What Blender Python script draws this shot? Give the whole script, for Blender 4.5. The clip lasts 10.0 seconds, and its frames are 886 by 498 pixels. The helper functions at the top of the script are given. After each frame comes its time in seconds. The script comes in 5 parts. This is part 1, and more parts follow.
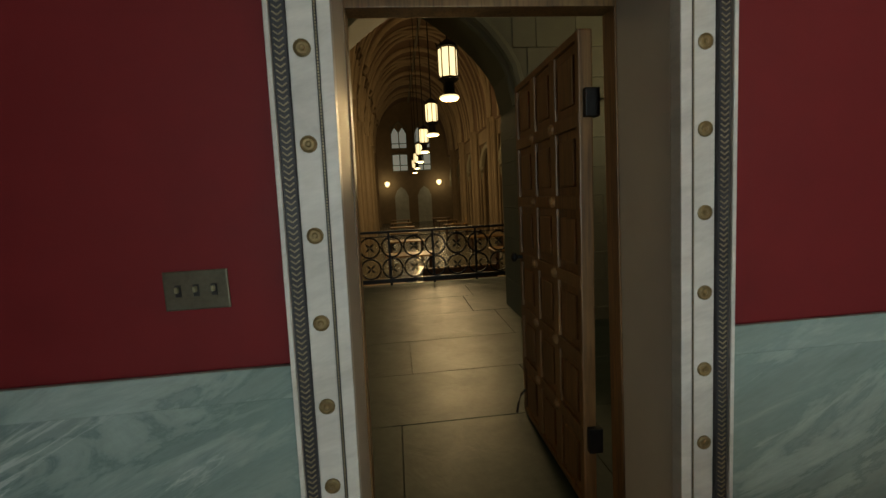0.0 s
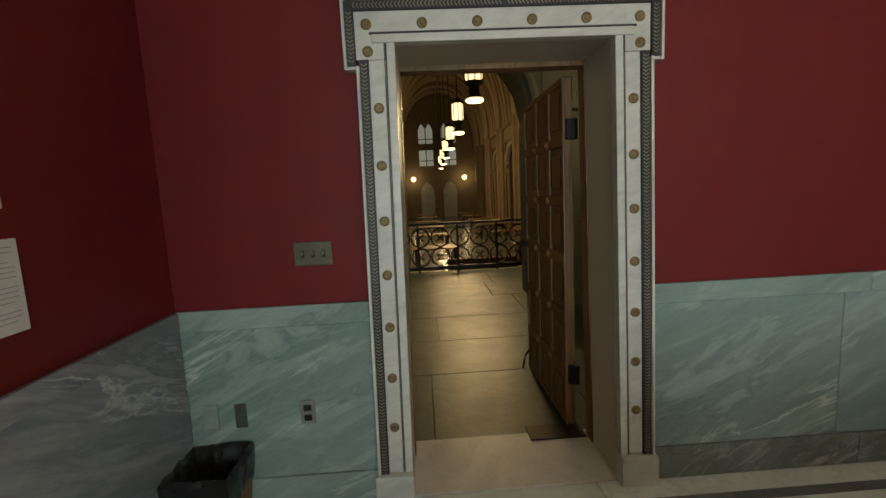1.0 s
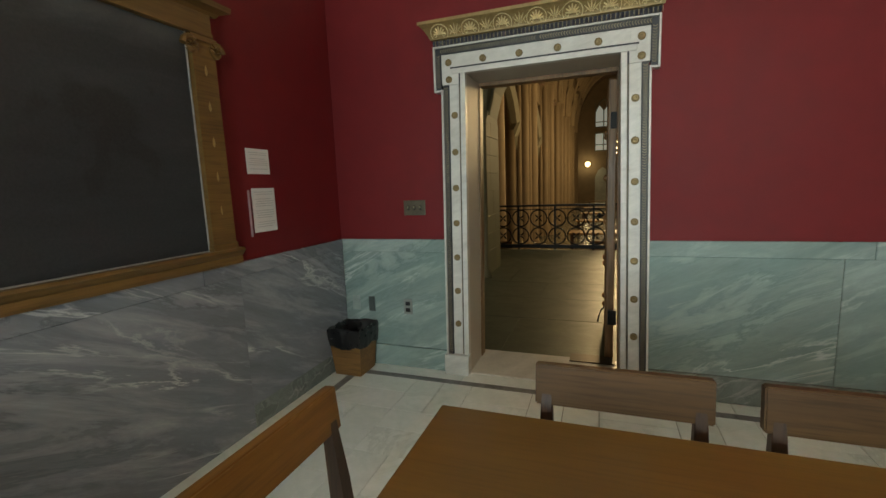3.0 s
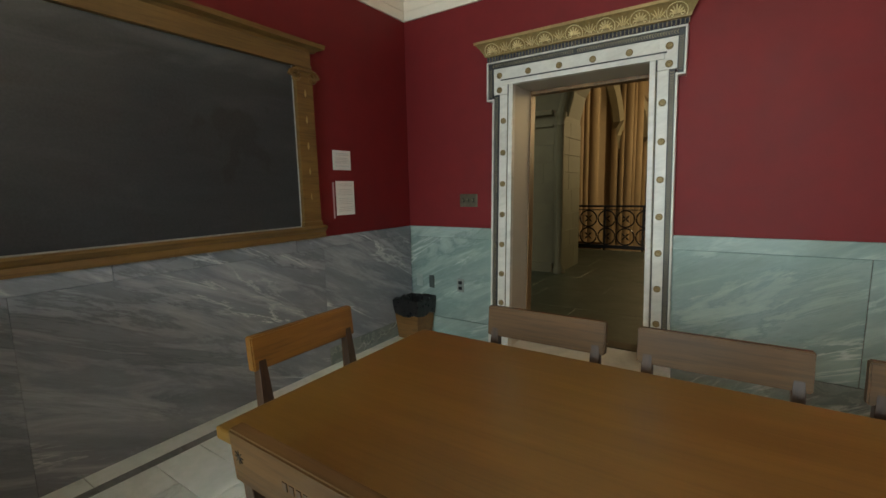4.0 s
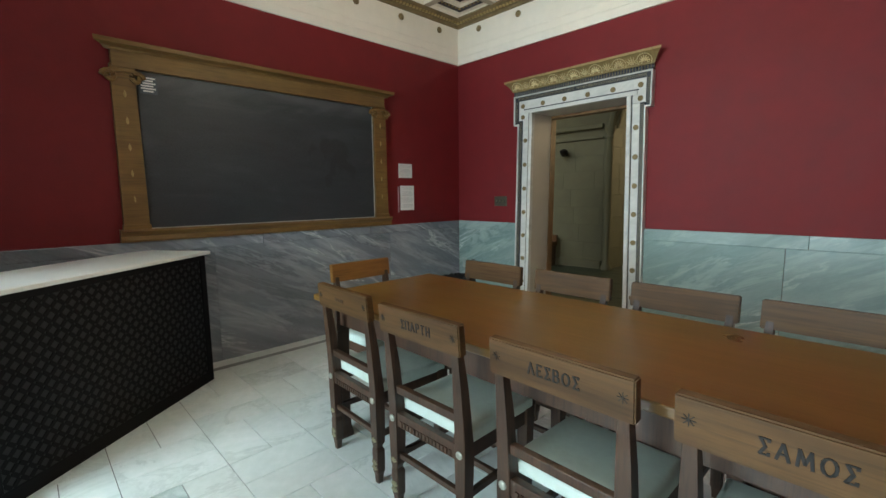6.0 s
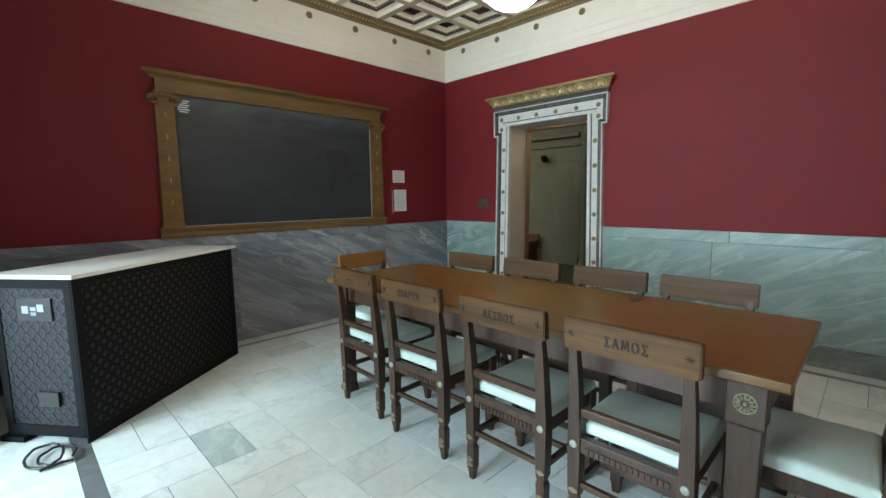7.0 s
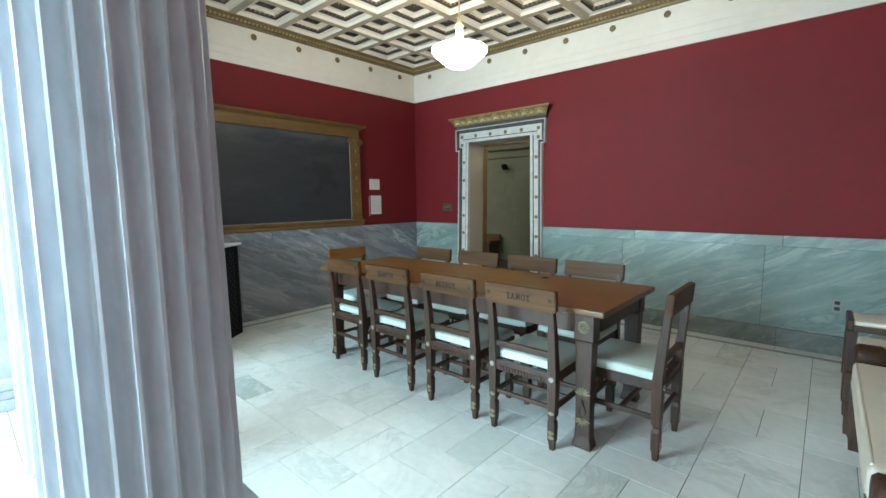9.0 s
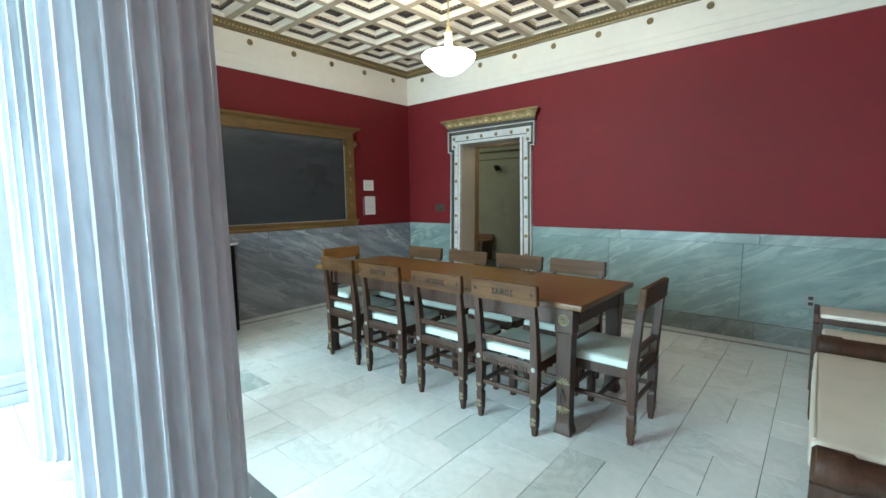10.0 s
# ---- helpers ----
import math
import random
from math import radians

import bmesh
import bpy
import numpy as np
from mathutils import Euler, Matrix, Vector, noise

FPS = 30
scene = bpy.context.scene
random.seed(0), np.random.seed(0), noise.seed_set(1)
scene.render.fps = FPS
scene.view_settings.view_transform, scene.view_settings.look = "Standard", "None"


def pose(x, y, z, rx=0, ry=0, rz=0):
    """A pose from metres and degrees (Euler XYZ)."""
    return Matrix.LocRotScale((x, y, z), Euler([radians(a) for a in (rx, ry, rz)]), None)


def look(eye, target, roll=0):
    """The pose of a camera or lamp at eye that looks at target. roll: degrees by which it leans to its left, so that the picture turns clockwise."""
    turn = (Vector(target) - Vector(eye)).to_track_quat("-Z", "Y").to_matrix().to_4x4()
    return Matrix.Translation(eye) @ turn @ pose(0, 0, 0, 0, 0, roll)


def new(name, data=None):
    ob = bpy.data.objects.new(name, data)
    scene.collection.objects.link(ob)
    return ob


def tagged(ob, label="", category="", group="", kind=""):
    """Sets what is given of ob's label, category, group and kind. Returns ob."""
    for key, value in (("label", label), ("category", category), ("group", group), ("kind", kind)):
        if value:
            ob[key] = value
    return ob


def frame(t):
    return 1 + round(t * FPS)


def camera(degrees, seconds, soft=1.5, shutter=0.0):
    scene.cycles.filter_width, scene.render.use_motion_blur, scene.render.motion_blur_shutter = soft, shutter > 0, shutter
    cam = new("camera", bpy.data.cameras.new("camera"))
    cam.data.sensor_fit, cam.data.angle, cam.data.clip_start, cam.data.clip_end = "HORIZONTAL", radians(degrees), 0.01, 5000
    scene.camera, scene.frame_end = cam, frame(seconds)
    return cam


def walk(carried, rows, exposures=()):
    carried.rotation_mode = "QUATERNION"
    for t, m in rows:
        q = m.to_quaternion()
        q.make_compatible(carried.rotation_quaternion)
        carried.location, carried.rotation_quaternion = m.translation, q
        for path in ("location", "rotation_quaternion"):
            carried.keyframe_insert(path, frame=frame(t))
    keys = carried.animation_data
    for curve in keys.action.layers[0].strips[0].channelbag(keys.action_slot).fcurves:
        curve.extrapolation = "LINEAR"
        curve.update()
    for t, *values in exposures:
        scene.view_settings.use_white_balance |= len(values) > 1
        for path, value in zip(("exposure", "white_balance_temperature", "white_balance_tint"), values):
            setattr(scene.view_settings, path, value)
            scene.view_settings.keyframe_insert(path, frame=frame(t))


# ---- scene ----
cam = camera(91.0, 10.0)
EXPOSURES = [(0.0, -1.28, 7500, 8), (0.5, -1.16, 7500, 8), (1.5, -0.99, 7500, 8), (2.5, -0.80, 7450, 7), (4.0, -0.64, 7300, 7), (5.5, -0.42, 6650, 5), (7.0, -0.23, 6200, 4), (8.5, -0.10, 6000, 2), (10.0, 0.01, 5930, 0)]
PATH = [
    (0, (0.185, -0.087, 1.406), (0.389, 1.889, 1.168), -3.0),
    (0.5, (0.119, -0.459, 1.422), (0.294, 1.518, 1.172), -2.9),
    (1, (0.131, -0.807, 1.431), (0.22, 1.174, 1.176), -2.8),
    (1.5, (0.205, -1.123, 1.421), (0.198, 0.858, 1.148), -2.7),
    (2, (0.369, -1.384, 1.409), (0.186, 0.585, 1.109), -2.4),
    (2.5, (0.598, -1.575, 1.391), (0.189, 0.358, 1.08), -2.4),
    (2.7, (0.713, -1.641, 1.369), (0.196, 0.267, 1.066), -2.4),
    (3.8, (1.364, -1.957, 1.296), (0.325, -0.27, 1.026), -1.3),
    (4, (1.479, -2.018, 1.293), (0.377, -0.371, 1.019), -1.2),
    (4.5, (1.769, -2.163, 1.285), (0.519, -0.625, 1.013), -0.9),
    (5, (2.071, -2.294, 1.266), (0.662, -0.9, 1.0), -0.7),
    (5.5, (2.344, -2.438, 1.256), (0.908, -1.069, 1.004), -0.6),
    (6.8, (2.974, -2.904, 1.267), (1.566, -1.503, 1.037), -0.7),
    (7, (3.058, -2.993, 1.268), (1.654, -1.588, 1.033), -0.7),
    (7.5, (3.25, -3.179, 1.289), (1.859, -1.762, 1.05), -0.7),
    (8, (3.445, -3.336, 1.292), (2.068, -1.904, 1.061), -0.7),
    (8.5, (3.59, -3.469, 1.3), (2.263, -1.991, 1.071), -0.6),
    (9, (3.711, -3.585, 1.309), (2.396, -2.096, 1.081), -0.6),
    (9.5, (3.795, -3.646, 1.315), (2.488, -2.15, 1.085), -0.7),
    (10, (3.832, -3.658, 1.31), (2.531, -2.156, 1.084), -0.7),
]
walk(cam, [(t, look(eye, target, roll)) for t, eye, target, roll in PATH], EXPOSURES)

# ---- world, daylight, lamps ----
world = bpy.data.worlds.new("sky")
scene.world = world
world.use_nodes = True
wn = world.node_tree.nodes
sky = wn.new("ShaderNodeTexSky")
sky.sky_type = "NISHITA"
sky.sun_disc = False
sky.sun_elevation, sky.sun_rotation = radians(38), radians(200)
world.node_tree.links.new(sky.outputs[0], wn["Background"].inputs[0])
wn["Background"].inputs[1].default_value = 0.10

sun = new("sun", bpy.data.lights.new("sun", "SUN"))
sun.data.energy, sun.data.angle, sun.data.color = 0.8, radians(12), (1.0, 0.97, 0.93)
sun.matrix_world = look((0, -30, 24), (0.6, 0, 0))


def area(name, eye, target, sx, sy, watts, colour):
    d = bpy.data.lights.new(name, "AREA")
    d.shape, d.size, d.size_y, d.energy, d.color = "RECTANGLE", sx, sy, watts, colour
    ob = new(name, d)
    ob.matrix_world = look(eye, target)
    return ob


def bulb(name, place, watts, colour, radius=0.08):
    d = bpy.data.lights.new(name, "POINT")
    d.energy, d.color, d.shadow_soft_size = watts, colour, radius
    ob = new(name, d)
    ob.matrix_world = pose(*place)
    return ob


WIN_X = (0.15, 1.85, 3.55)
WIN_Y, WIN_W, WIN_Z0, WIN_Z1 = -7.4, 1.45, 0.5, 3.0
for wx, watts in zip(WIN_X, (405, 345, 20)):
    area("window_daylight", (wx, WIN_Y + 0.02, (WIN_Z0 + WIN_Z1) / 2), (wx, -5.3, 0.2), WIN_W, WIN_Z1 - WIN_Z0, watts, (0.70, 0.885, 1.0))

# ---- materials ----


def nodes_of(name, rough=0.5, metal=0.0, colour=(0.5, 0.5, 0.5)):
    m = bpy.data.materials.new(name)
    m.use_nodes = True
    b = m.node_tree.nodes["Principled BSDF"]
    b.inputs["Base Color"].default_value = (*colour, 1)
    b.inputs["Roughness"].default_value = rough
    b.inputs["Metallic"].default_value = metal
    return m, m.node_tree.nodes, m.node_tree.links, b


def ramp(n, l, source, stops):
    r = n.new("ShaderNodeValToRGB")
    e = r.color_ramp.elements
    while len(e) < len(stops):
        e.new(0.5)
    for k, (at, c) in zip(e, stops):
        k.position, k.color = at, (*c, 1)
    l.new(source, r.inputs[0])
    return r.outputs[0]


def coords(n, l, scale=(1, 1, 1), shift=True, turn=(0, 0, 0)):
    """Object coordinates, moved at random from object to object."""
    tc = n.new("ShaderNodeTexCoord")
    mp = n.new("ShaderNodeMapping")
    mp.inputs["Scale"].default_value = scale
    mp.inputs["Rotation"].default_value = turn
    if shift:
        oi = n.new("ShaderNodeObjectInfo")
        mul = n.new("ShaderNodeMath")
        mul.operation = "MULTIPLY"
        mul.inputs[1].default_value = 37.0
        l.new(oi.outputs["Random"], mul.inputs[0])
        add = n.new("ShaderNodeVectorMath")
        l.new(tc.outputs["Object"], add.inputs[0])
        l.new(mul.outputs[0], add.inputs[1])
        l.new(add.outputs[0], mp.inputs[0])
    else:
        l.new(tc.outputs["Object"], mp.inputs[0])
    return mp.outputs[0]


def noise_node(n, l, vec, scale, detail=4.0, rough=0.55, distort=0.0):
    t = n.new("ShaderNodeTexNoise")
    t.inputs["Scale"].default_value, t.inputs["Detail"].default_value = scale, detail
    t.inputs["Roughness"].default_value, t.inputs["Distortion"].default_value = rough, distort
    l.new(vec, t.inputs["Vector"])
    return t.outputs["Fac"]


def mix(n, l, fac, a, b, mode="MIX"):
    m = n.new("ShaderNodeMix")
    m.data_type, m.blend_type = "RGBA", mode
    for value, socket in ((fac, m.inputs["Factor"]), (a, m.inputs[6]), (b, m.inputs[7])):
        if isinstance(value, (int, float)):
            socket.default_value = value
        elif isinstance(value, tuple):
            socket.default_value = (*value, 1)
        else:
            l.new(value, socket)
    return m.outputs[2]


def bump(n, l, b, height, strength, distance=0.01):
    k = n.new("ShaderNodeBump")
    k.inputs["Strength"].default_value, k.inputs["Distance"].default_value = strength, distance
    l.new(height, k.inputs["Height"])
    l.new(k.outputs[0], b.inputs["Normal"])


def plain(name, colour, rough=0.5, metal=0.0, vary=0.25, scale=18.0, bumpy=0.15, shift=True):
    """A surface with blotches at two scales and fine relief."""
    m, n, l, b = nodes_of(name, rough, metal, colour)
    v = coords(n, l, shift=shift)
    f1, f2 = noise_node(n, l, v, scale * 0.12, 3), noise_node(n, l, v, scale, 5)
    dark = tuple(c * (1 - vary) for c in colour)
    light = tuple(min(1, c * (1 + vary)) for c in colour)
    c1 = ramp(n, l, f1, [(0.3, dark), (0.7, light)])
    c2 = ramp(n, l, f2, [(0.3, dark), (0.7, light)])
    l.new(mix(n, l, 0.5, c1, c2), b.inputs["Base Color"])
    r = n.new("ShaderNodeMapRange")
    r.inputs[3].default_value, r.inputs[4].default_value = max(0, rough - 0.1), min(1, rough + 0.1)
    l.new(f2, r.inputs[0])
    l.new(r.outputs[0], b.inputs["Roughness"])
    if bumpy:
        bump(n, l, b, f2, bumpy, 0.004)
    return m


def marble(name, base, cloud, vein, rough=0.25, scale=1.0, turn=(0.0, 0.6, 0.0), amount=0.7, white=None, stretch=2.6, tone=0.0, spread=0.16, low=0.62, swirl=1.0):
    """Polished stone: soft clouds, drawn-out streaks, thin dark veins and broken pale ones."""
    m, n, l, b = nodes_of(name, rough)
    v0 = coords(n, l, (1, 1, 1), True, turn)
    sc = n.new("ShaderNodeVectorMath")
    sc.operation = "MULTIPLY"
    sc.inputs[1].default_value = (0.75 * scale, 0.75 * scale, stretch * scale)
    l.new(v0, sc.inputs[0])
    v = sc.outputs[0]
    big = noise_node(n, l, v, 0.9, 5, 0.6, 0.7 * swirl)
    mid = noise_node(n, l, v, 2.1, 8, 0.68, 1.1 * swirl)
    fine = noise_node(n, l, v, 30, 5)
    col = mix(n, l, ramp(n, l, big, [(0.5 - spread, (0, 0, 0)), (0.5 + spread, (1, 1, 1))]), base, cloud)
    col = mix(n, l, 0.6, col, ramp(n, l, mid, [(0.30, tuple(c * low for c in base)), (0.5, base), (0.72, tuple(min(1, c * 1.2) for c in cloud))]))
    line = ramp(n, l, mid, [(0.455, (0, 0, 0)), (0.49, (1, 1, 1)), (0.525, (0, 0, 0))])
    gate = ramp(n, l, noise_node(n, l, v, 0.7, 2), [(0.45, (0, 0, 0)), (0.62, (1, 1, 1))])
    line = mix(n, l, 1.0, line, gate, "MULTIPLY")
    line = mix(n, l, 1.0, line, (amount, amount, amount), "MULTIPLY")
    col = mix(n, l, line, col, vein)
    if white:
        wl = ramp(n, l, noise_node(n, l, v, 0.85, 7, 0.62, 1.3), [(0.478, (0, 0, 0)), (0.5, (0.9, 0.9, 0.9)), (0.522, (0, 0, 0))])
        wg = ramp(n, l, noise_node(n, l, v, 1.0, 4, 0.6, 0.5), [(0.50, (0, 0, 0)), (0.66, (1, 1, 1))])
        col = mix(n, l, mix(n, l, 1.0, wl, wg, "MULTIPLY"), col, white)
    col = mix(n, l, 0.18, col, ramp(n, l, fine, [(0.3, tuple(c * 0.7 for c in base)), (0.7, tuple(min(1, c * 1.25) for c in base))]))
    if tone:
        oi = n.new("ShaderNodeObjectInfo")
        col = mix(n, l, 1.0, col, ramp(n, l, oi.outputs["Random"], [(0.0, (1 - tone, 1 - tone * 0.8, 1 - tone * 0.85)), (0.10, (1 - tone * 0.35,) * 3), (0.5, (1 - tone * 0.1, 1, 1)), (1.0, (1, 1, 1))]), "MULTIPLY")
    l.new(col, b.inputs["Base Color"])
    r = n.new("ShaderNodeMapRange")
    r.inputs[3].default_value, r.inputs[4].default_value = max(0.02, rough - 0.07), rough + 0.1
    l.new(mid, r.inputs[0])
    l.new(r.outputs[0], b.inputs["Roughness"])
    bump(n, l, b, fine, 0.04, 0.002)
    return m


def wood(name, dark, light, rough=0.35, axis=0, scale=1.0, coat=0.0, fleck=0.5, patch=1.0):
    """Grain drawn out along one axis, with pores and a worn gloss."""
    m, n, l, b = nodes_of(name, rough)
    s = [16.0 * scale] * 3
    s[axis] = 1.1 * scale
    v = coords(n, l, tuple(s))
    f = noise_node(n, l, v, 1.0, 6, 0.6, 0.8)
    s2 = [120.0 * scale] * 3
    s2[axis] = 5.0 * scale
    v2 = coords(n, l, tuple(s2))
    g = noise_node(n, l, v2, 1.0, 4, 0.6)
    v3 = coords(n, l)
    h = noise_node(n, l, v3, 2.3, 4, 0.6, 0.3)
    col = ramp(n, l, f, [(0.28, dark), (0.5, tuple((a + c) / 2 for a, c in zip(dark, light))), (0.74, light)])
    pore = ramp(n, l, g, [(0.36, (1 - fleck,) * 3), (0.52, (1, 1, 1))])
    col = mix(n, l, 0.8, col, pore, "MULTIPLY")
    col = mix(n, l, 0.8 * patch, col, ramp(n, l, h, [(0.3, (0.72, 0.7, 0.68)), (0.7, (1.08, 1.06, 1.04))]), "MULTIPLY")
    l.new(col, b.inputs["Base Color"])
    r = n.new("ShaderNodeMapRange")
    r.inputs[3].default_value, r.inputs[4].default_value = max(0.05, rough - 0.1 * patch), rough + 0.18 * patch
    l.new(h, r.inputs[0])
    l.new(r.outputs[0], b.inputs["Roughness"])
    b.inputs["Coat Weight"].default_value, b.inputs["Coat Roughness"].default_value = coat, 0.2
    bump(n, l, b, g, 0.12, 0.002)
    return m


def glow(name, colour, strength):
    m, n, l, b = nodes_of(name, 0.4, 0, colour)
    b.inputs["Emission Color"].default_value = (*colour, 1)
    b.inputs["Emission Strength"].default_value = strength
    return m


RED = plain("red_wall_paint", (0.171, 0.0130, 0.0155), 0.62, 0, 0.15, 7, 0.14, False)
RED.node_tree.nodes["Principled BSDF"].inputs["Specular IOR Level"].default_value = 0.3
CREAM = plain("cream_plaster", (0.80, 0.73, 0.62), 0.6, 0, 0.05, 12, 0.08, False)
WAIN_GREEN = marble("green_grey_marble", (0.225, 0.31, 0.29), (0.41, 0.485, 0.455), (0.125, 0.19, 0.18), 0.2, 0.85, (0.0, 0.42, 0.0), 0.6, (0.70, 0.76, 0.74), 3.4, 0.0, 0.13)
WAIN_GREY = marble("blue_grey_marble", (0.185, 0.20, 0.23), (0.43, 0.445, 0.475), (0.10, 0.11, 0.125), 0.17, 0.9, (0.46, 0.0, 0.0), 0.65, (0.72, 0.74, 0.75), 4.6, 0.0, 0.16, 0.62, 0.5)
DARK_MARBLE = marble("dark_grey_marble", (0.15, 0.175, 0.165), (0.31, 0.34, 0.32), (0.45, 0.47, 0.44), 0.22, 2.2, (0.0, 0.5, 0.0), 0.5, (0.7, 0.7, 0.64), 1.6)
FLOOR_M = marble("white_floor_marble", (0.795, 0.865, 0.832), (0.91, 0.925, 0.91), (0.50, 0.55, 0.525), 0.2, 1.0, (0.0, 0.0, 0.6), 0.5, None, 0.75, 0.17, 0.24, 0.90)
FLOOR_DARK = marble("green_grey_floor_marble", (0.44, 0.53, 0.51), (0.74, 0.80, 0.78), (0.28, 0.35, 0.34), 0.2, 2.6, (0.0, 0.0, 0.6), 0.8, None, 0.75)
FLOOR_STRIP = marble("grey_strip_marble", (0.15, 0.16, 0.165), (0.25, 0.26, 0.265), (0.09, 0.09, 0.09), 0.28, 1.6)
GROUT = plain("floor_joint", (0.13, 0.135, 0.125), 0.8, 0, 0.2, 40)
WHITE_MARBLE = marble("white_marble", (0.62, 0.60, 0.555), (0.68, 0.66, 0.615), (0.51, 0.495, 0.46), 0.36, 1.2, (0.1, 0.3, 0.0), 0.08)
COLUMN_MARBLE = marble("column_marble", (0.54, 0.59, 0.64), (0.645, 0.685, 0.72), (0.36, 0.39, 0.44), 0.36, 1.0, (0.2, 0.1, 0.0), 0.4, None, 0.4)
JAMB = plain("plain_jamb_stone", (0.52, 0.465, 0.395), 0.5, 0, 0.08, 5, 0.08)
GOLD = plain("dull_gilding", (0.40, 0.29, 0.12), 0.45, 0.4, 0.3, 60, 0.2)
BRONZE = plain("bronze_disc", (0.25, 0.18, 0.085), 0.45, 0.6, 0.35, 90, 0.3)
ENAMEL = plain("dark_moulding", (0.032, 0.031, 0.036), 0.5, 0.1, 0.35, 60, 0.2)
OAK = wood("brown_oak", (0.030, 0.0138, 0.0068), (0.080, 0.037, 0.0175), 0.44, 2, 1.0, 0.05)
OAK_WARM = wood("orange_brown_oak", (0.13, 0.052, 0.010), (0.26, 0.115, 0.024), 0.42, 0, 1.0, 0.1, 0.3)
OAK_X = wood("brown_oak_across", (0.064, 0.031, 0.0105), (0.138, 0.070, 0.0245), 0.48, 0, 1.0, 0.0, 0.35)
OAK_X.node_tree.nodes["Principled BSDF"].inputs["Specular IOR Level"].default_value = 0.28
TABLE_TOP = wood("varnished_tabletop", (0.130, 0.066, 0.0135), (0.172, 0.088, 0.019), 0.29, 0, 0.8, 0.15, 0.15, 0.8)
BOARD_WOOD = wood("golden_oak", (0.150, 0.077, 0.019), (0.235, 0.128, 0.034), 0.45, 1, 1.0, 0.1, 0.3)
DOOR_WOOD = wood("door_oak", (0.17, 0.085, 0.030), (0.33, 0.175, 0.066), 0.40, 2)


def slate():
    """Dark slate with long wiped smears, chalk dust and darker cleaned patches."""
    m, n, l, b = nodes_of("chalkboard_slate", 0.45)
    v = coords(n, l, (1, 0.8, 3.0), False)
    v2 = coords(n, l, (1, 1, 1), False)
    wipe = noise_node(n, l, v, 2.2, 6, 0.6, 0.6)
    patch = noise_node(n, l, v2, 5.5, 4, 0.5, 0.3)
    grain = noise_node(n, l, v2, 90, 3)
    col = ramp(n, l, wipe, [(0.3, (0.019, 0.023, 0.027)), (0.55, (0.030, 0.035, 0.040)), (0.78, (0.055, 0.060, 0.064))])
    tc = n.new("ShaderNodeTexCoord")
    gap = n.new("ShaderNodeVectorMath")
    gap.operation = "DISTANCE"
    gap.inputs[1].default_value = (-0.957, -0.47, 1.60)
    l.new(tc.outputs["Object"], gap.inputs[0])
    reach = n.new("ShaderNodeMath")
    reach.operation = "MULTIPLY_ADD"
    reach.inputs[1].default_value = 1.0
    l.new(patch, reach.inputs[0])
    l.new(gap.outputs["Value"], reach.inputs[2])
    col = mix(n, l, ramp(n, l, reach.outputs[0], [(0.60, (0.8, 0.8, 0.8)), (0.70, (0, 0, 0))]), col, (0.014, 0.016, 0.017))
    split = n.new("ShaderNodeSeparateXYZ")
    l.new(tc.outputs["Object"], split.inputs[0])
    rim = n.new("ShaderNodeMath")
    rim.operation = "MULTIPLY_ADD"
    rim.inputs[1].default_value = 0.35
    l.new(wipe, rim.inputs[0])
    l.new(split.outputs["Z"], rim.inputs[2])
    chalk = n.new("ShaderNodeMapRange")
    chalk.inputs[1].default_value, chalk.inputs[2].default_value, chalk.inputs[4].default_value = 2.14, 2.27, 0.5
    l.new(rim.outputs[0], chalk.inputs[0])
    col = mix(n, l, chalk.outputs[0], col, (0.13, 0.14, 0.14))
    col = mix(n, l, 0.25, col, ramp(n, l, grain, [(0.3, (0.02, 0.022, 0.024)), (0.7, (0.06, 0.063, 0.066))]))
    l.new(col, b.inputs["Base Color"])
    bump(n, l, b, grain, 0.03, 0.001)
    return m


SLATE = slate()
CUSHION = plain("pale_mint_leather", (0.555, 0.648, 0.58), 0.45, 0, 0.08, 40, 0.25)
CREAM_CLOTH = plain("cream_leather", (0.66, 0.63, 0.53), 0.55, 0, 0.06, 60, 0.15)
BLACK_METAL = plain("black_powder_coat", (0.0066, 0.0066, 0.0078), 0.7, 0.0, 0.2, 80, 0.1)
BLACK_METAL.node_tree.nodes["Principled BSDF"].inputs["Specular IOR Level"].default_value = 0.12
WHITE_TOP = plain("white_laminate", (0.78, 0.78, 0.76), 0.4, 0, 0.02, 20, 0.02)
BLACK_BAG = plain("black_plastic_bag", (0.012, 0.012, 0.013), 0.3, 0, 0.3, 30, 0.6)
BIN_WOOD = wood("bin_oak", (0.17, 0.08, 0.022), (0.30, 0.15, 0.05), 0.45, 0)
STEEL = plain("brushed_plate", (0.13, 0.115, 0.08), 0.42, 0.7, 0.25, 90, 0.1)
BLACK = plain("black_plastic", (0.012, 0.012, 0.012), 0.4, 0, 0.2, 50, 0.05)
PAPER = plain("white_paper", (0.72, 0.71, 0.68), 0.75, 0, 0.03, 30, 0.05)
INK = plain("grey_print", (0.42, 0.42, 0.42), 0.8, 0, 0.1, 30, 0)
IRON = plain("wrought_iron", (0.014, 0.013, 0.012), 0.5, 0.5, 0.3, 60, 0.3)
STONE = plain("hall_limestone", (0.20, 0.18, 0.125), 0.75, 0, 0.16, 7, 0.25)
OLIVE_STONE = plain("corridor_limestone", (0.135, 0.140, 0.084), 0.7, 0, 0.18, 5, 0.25)
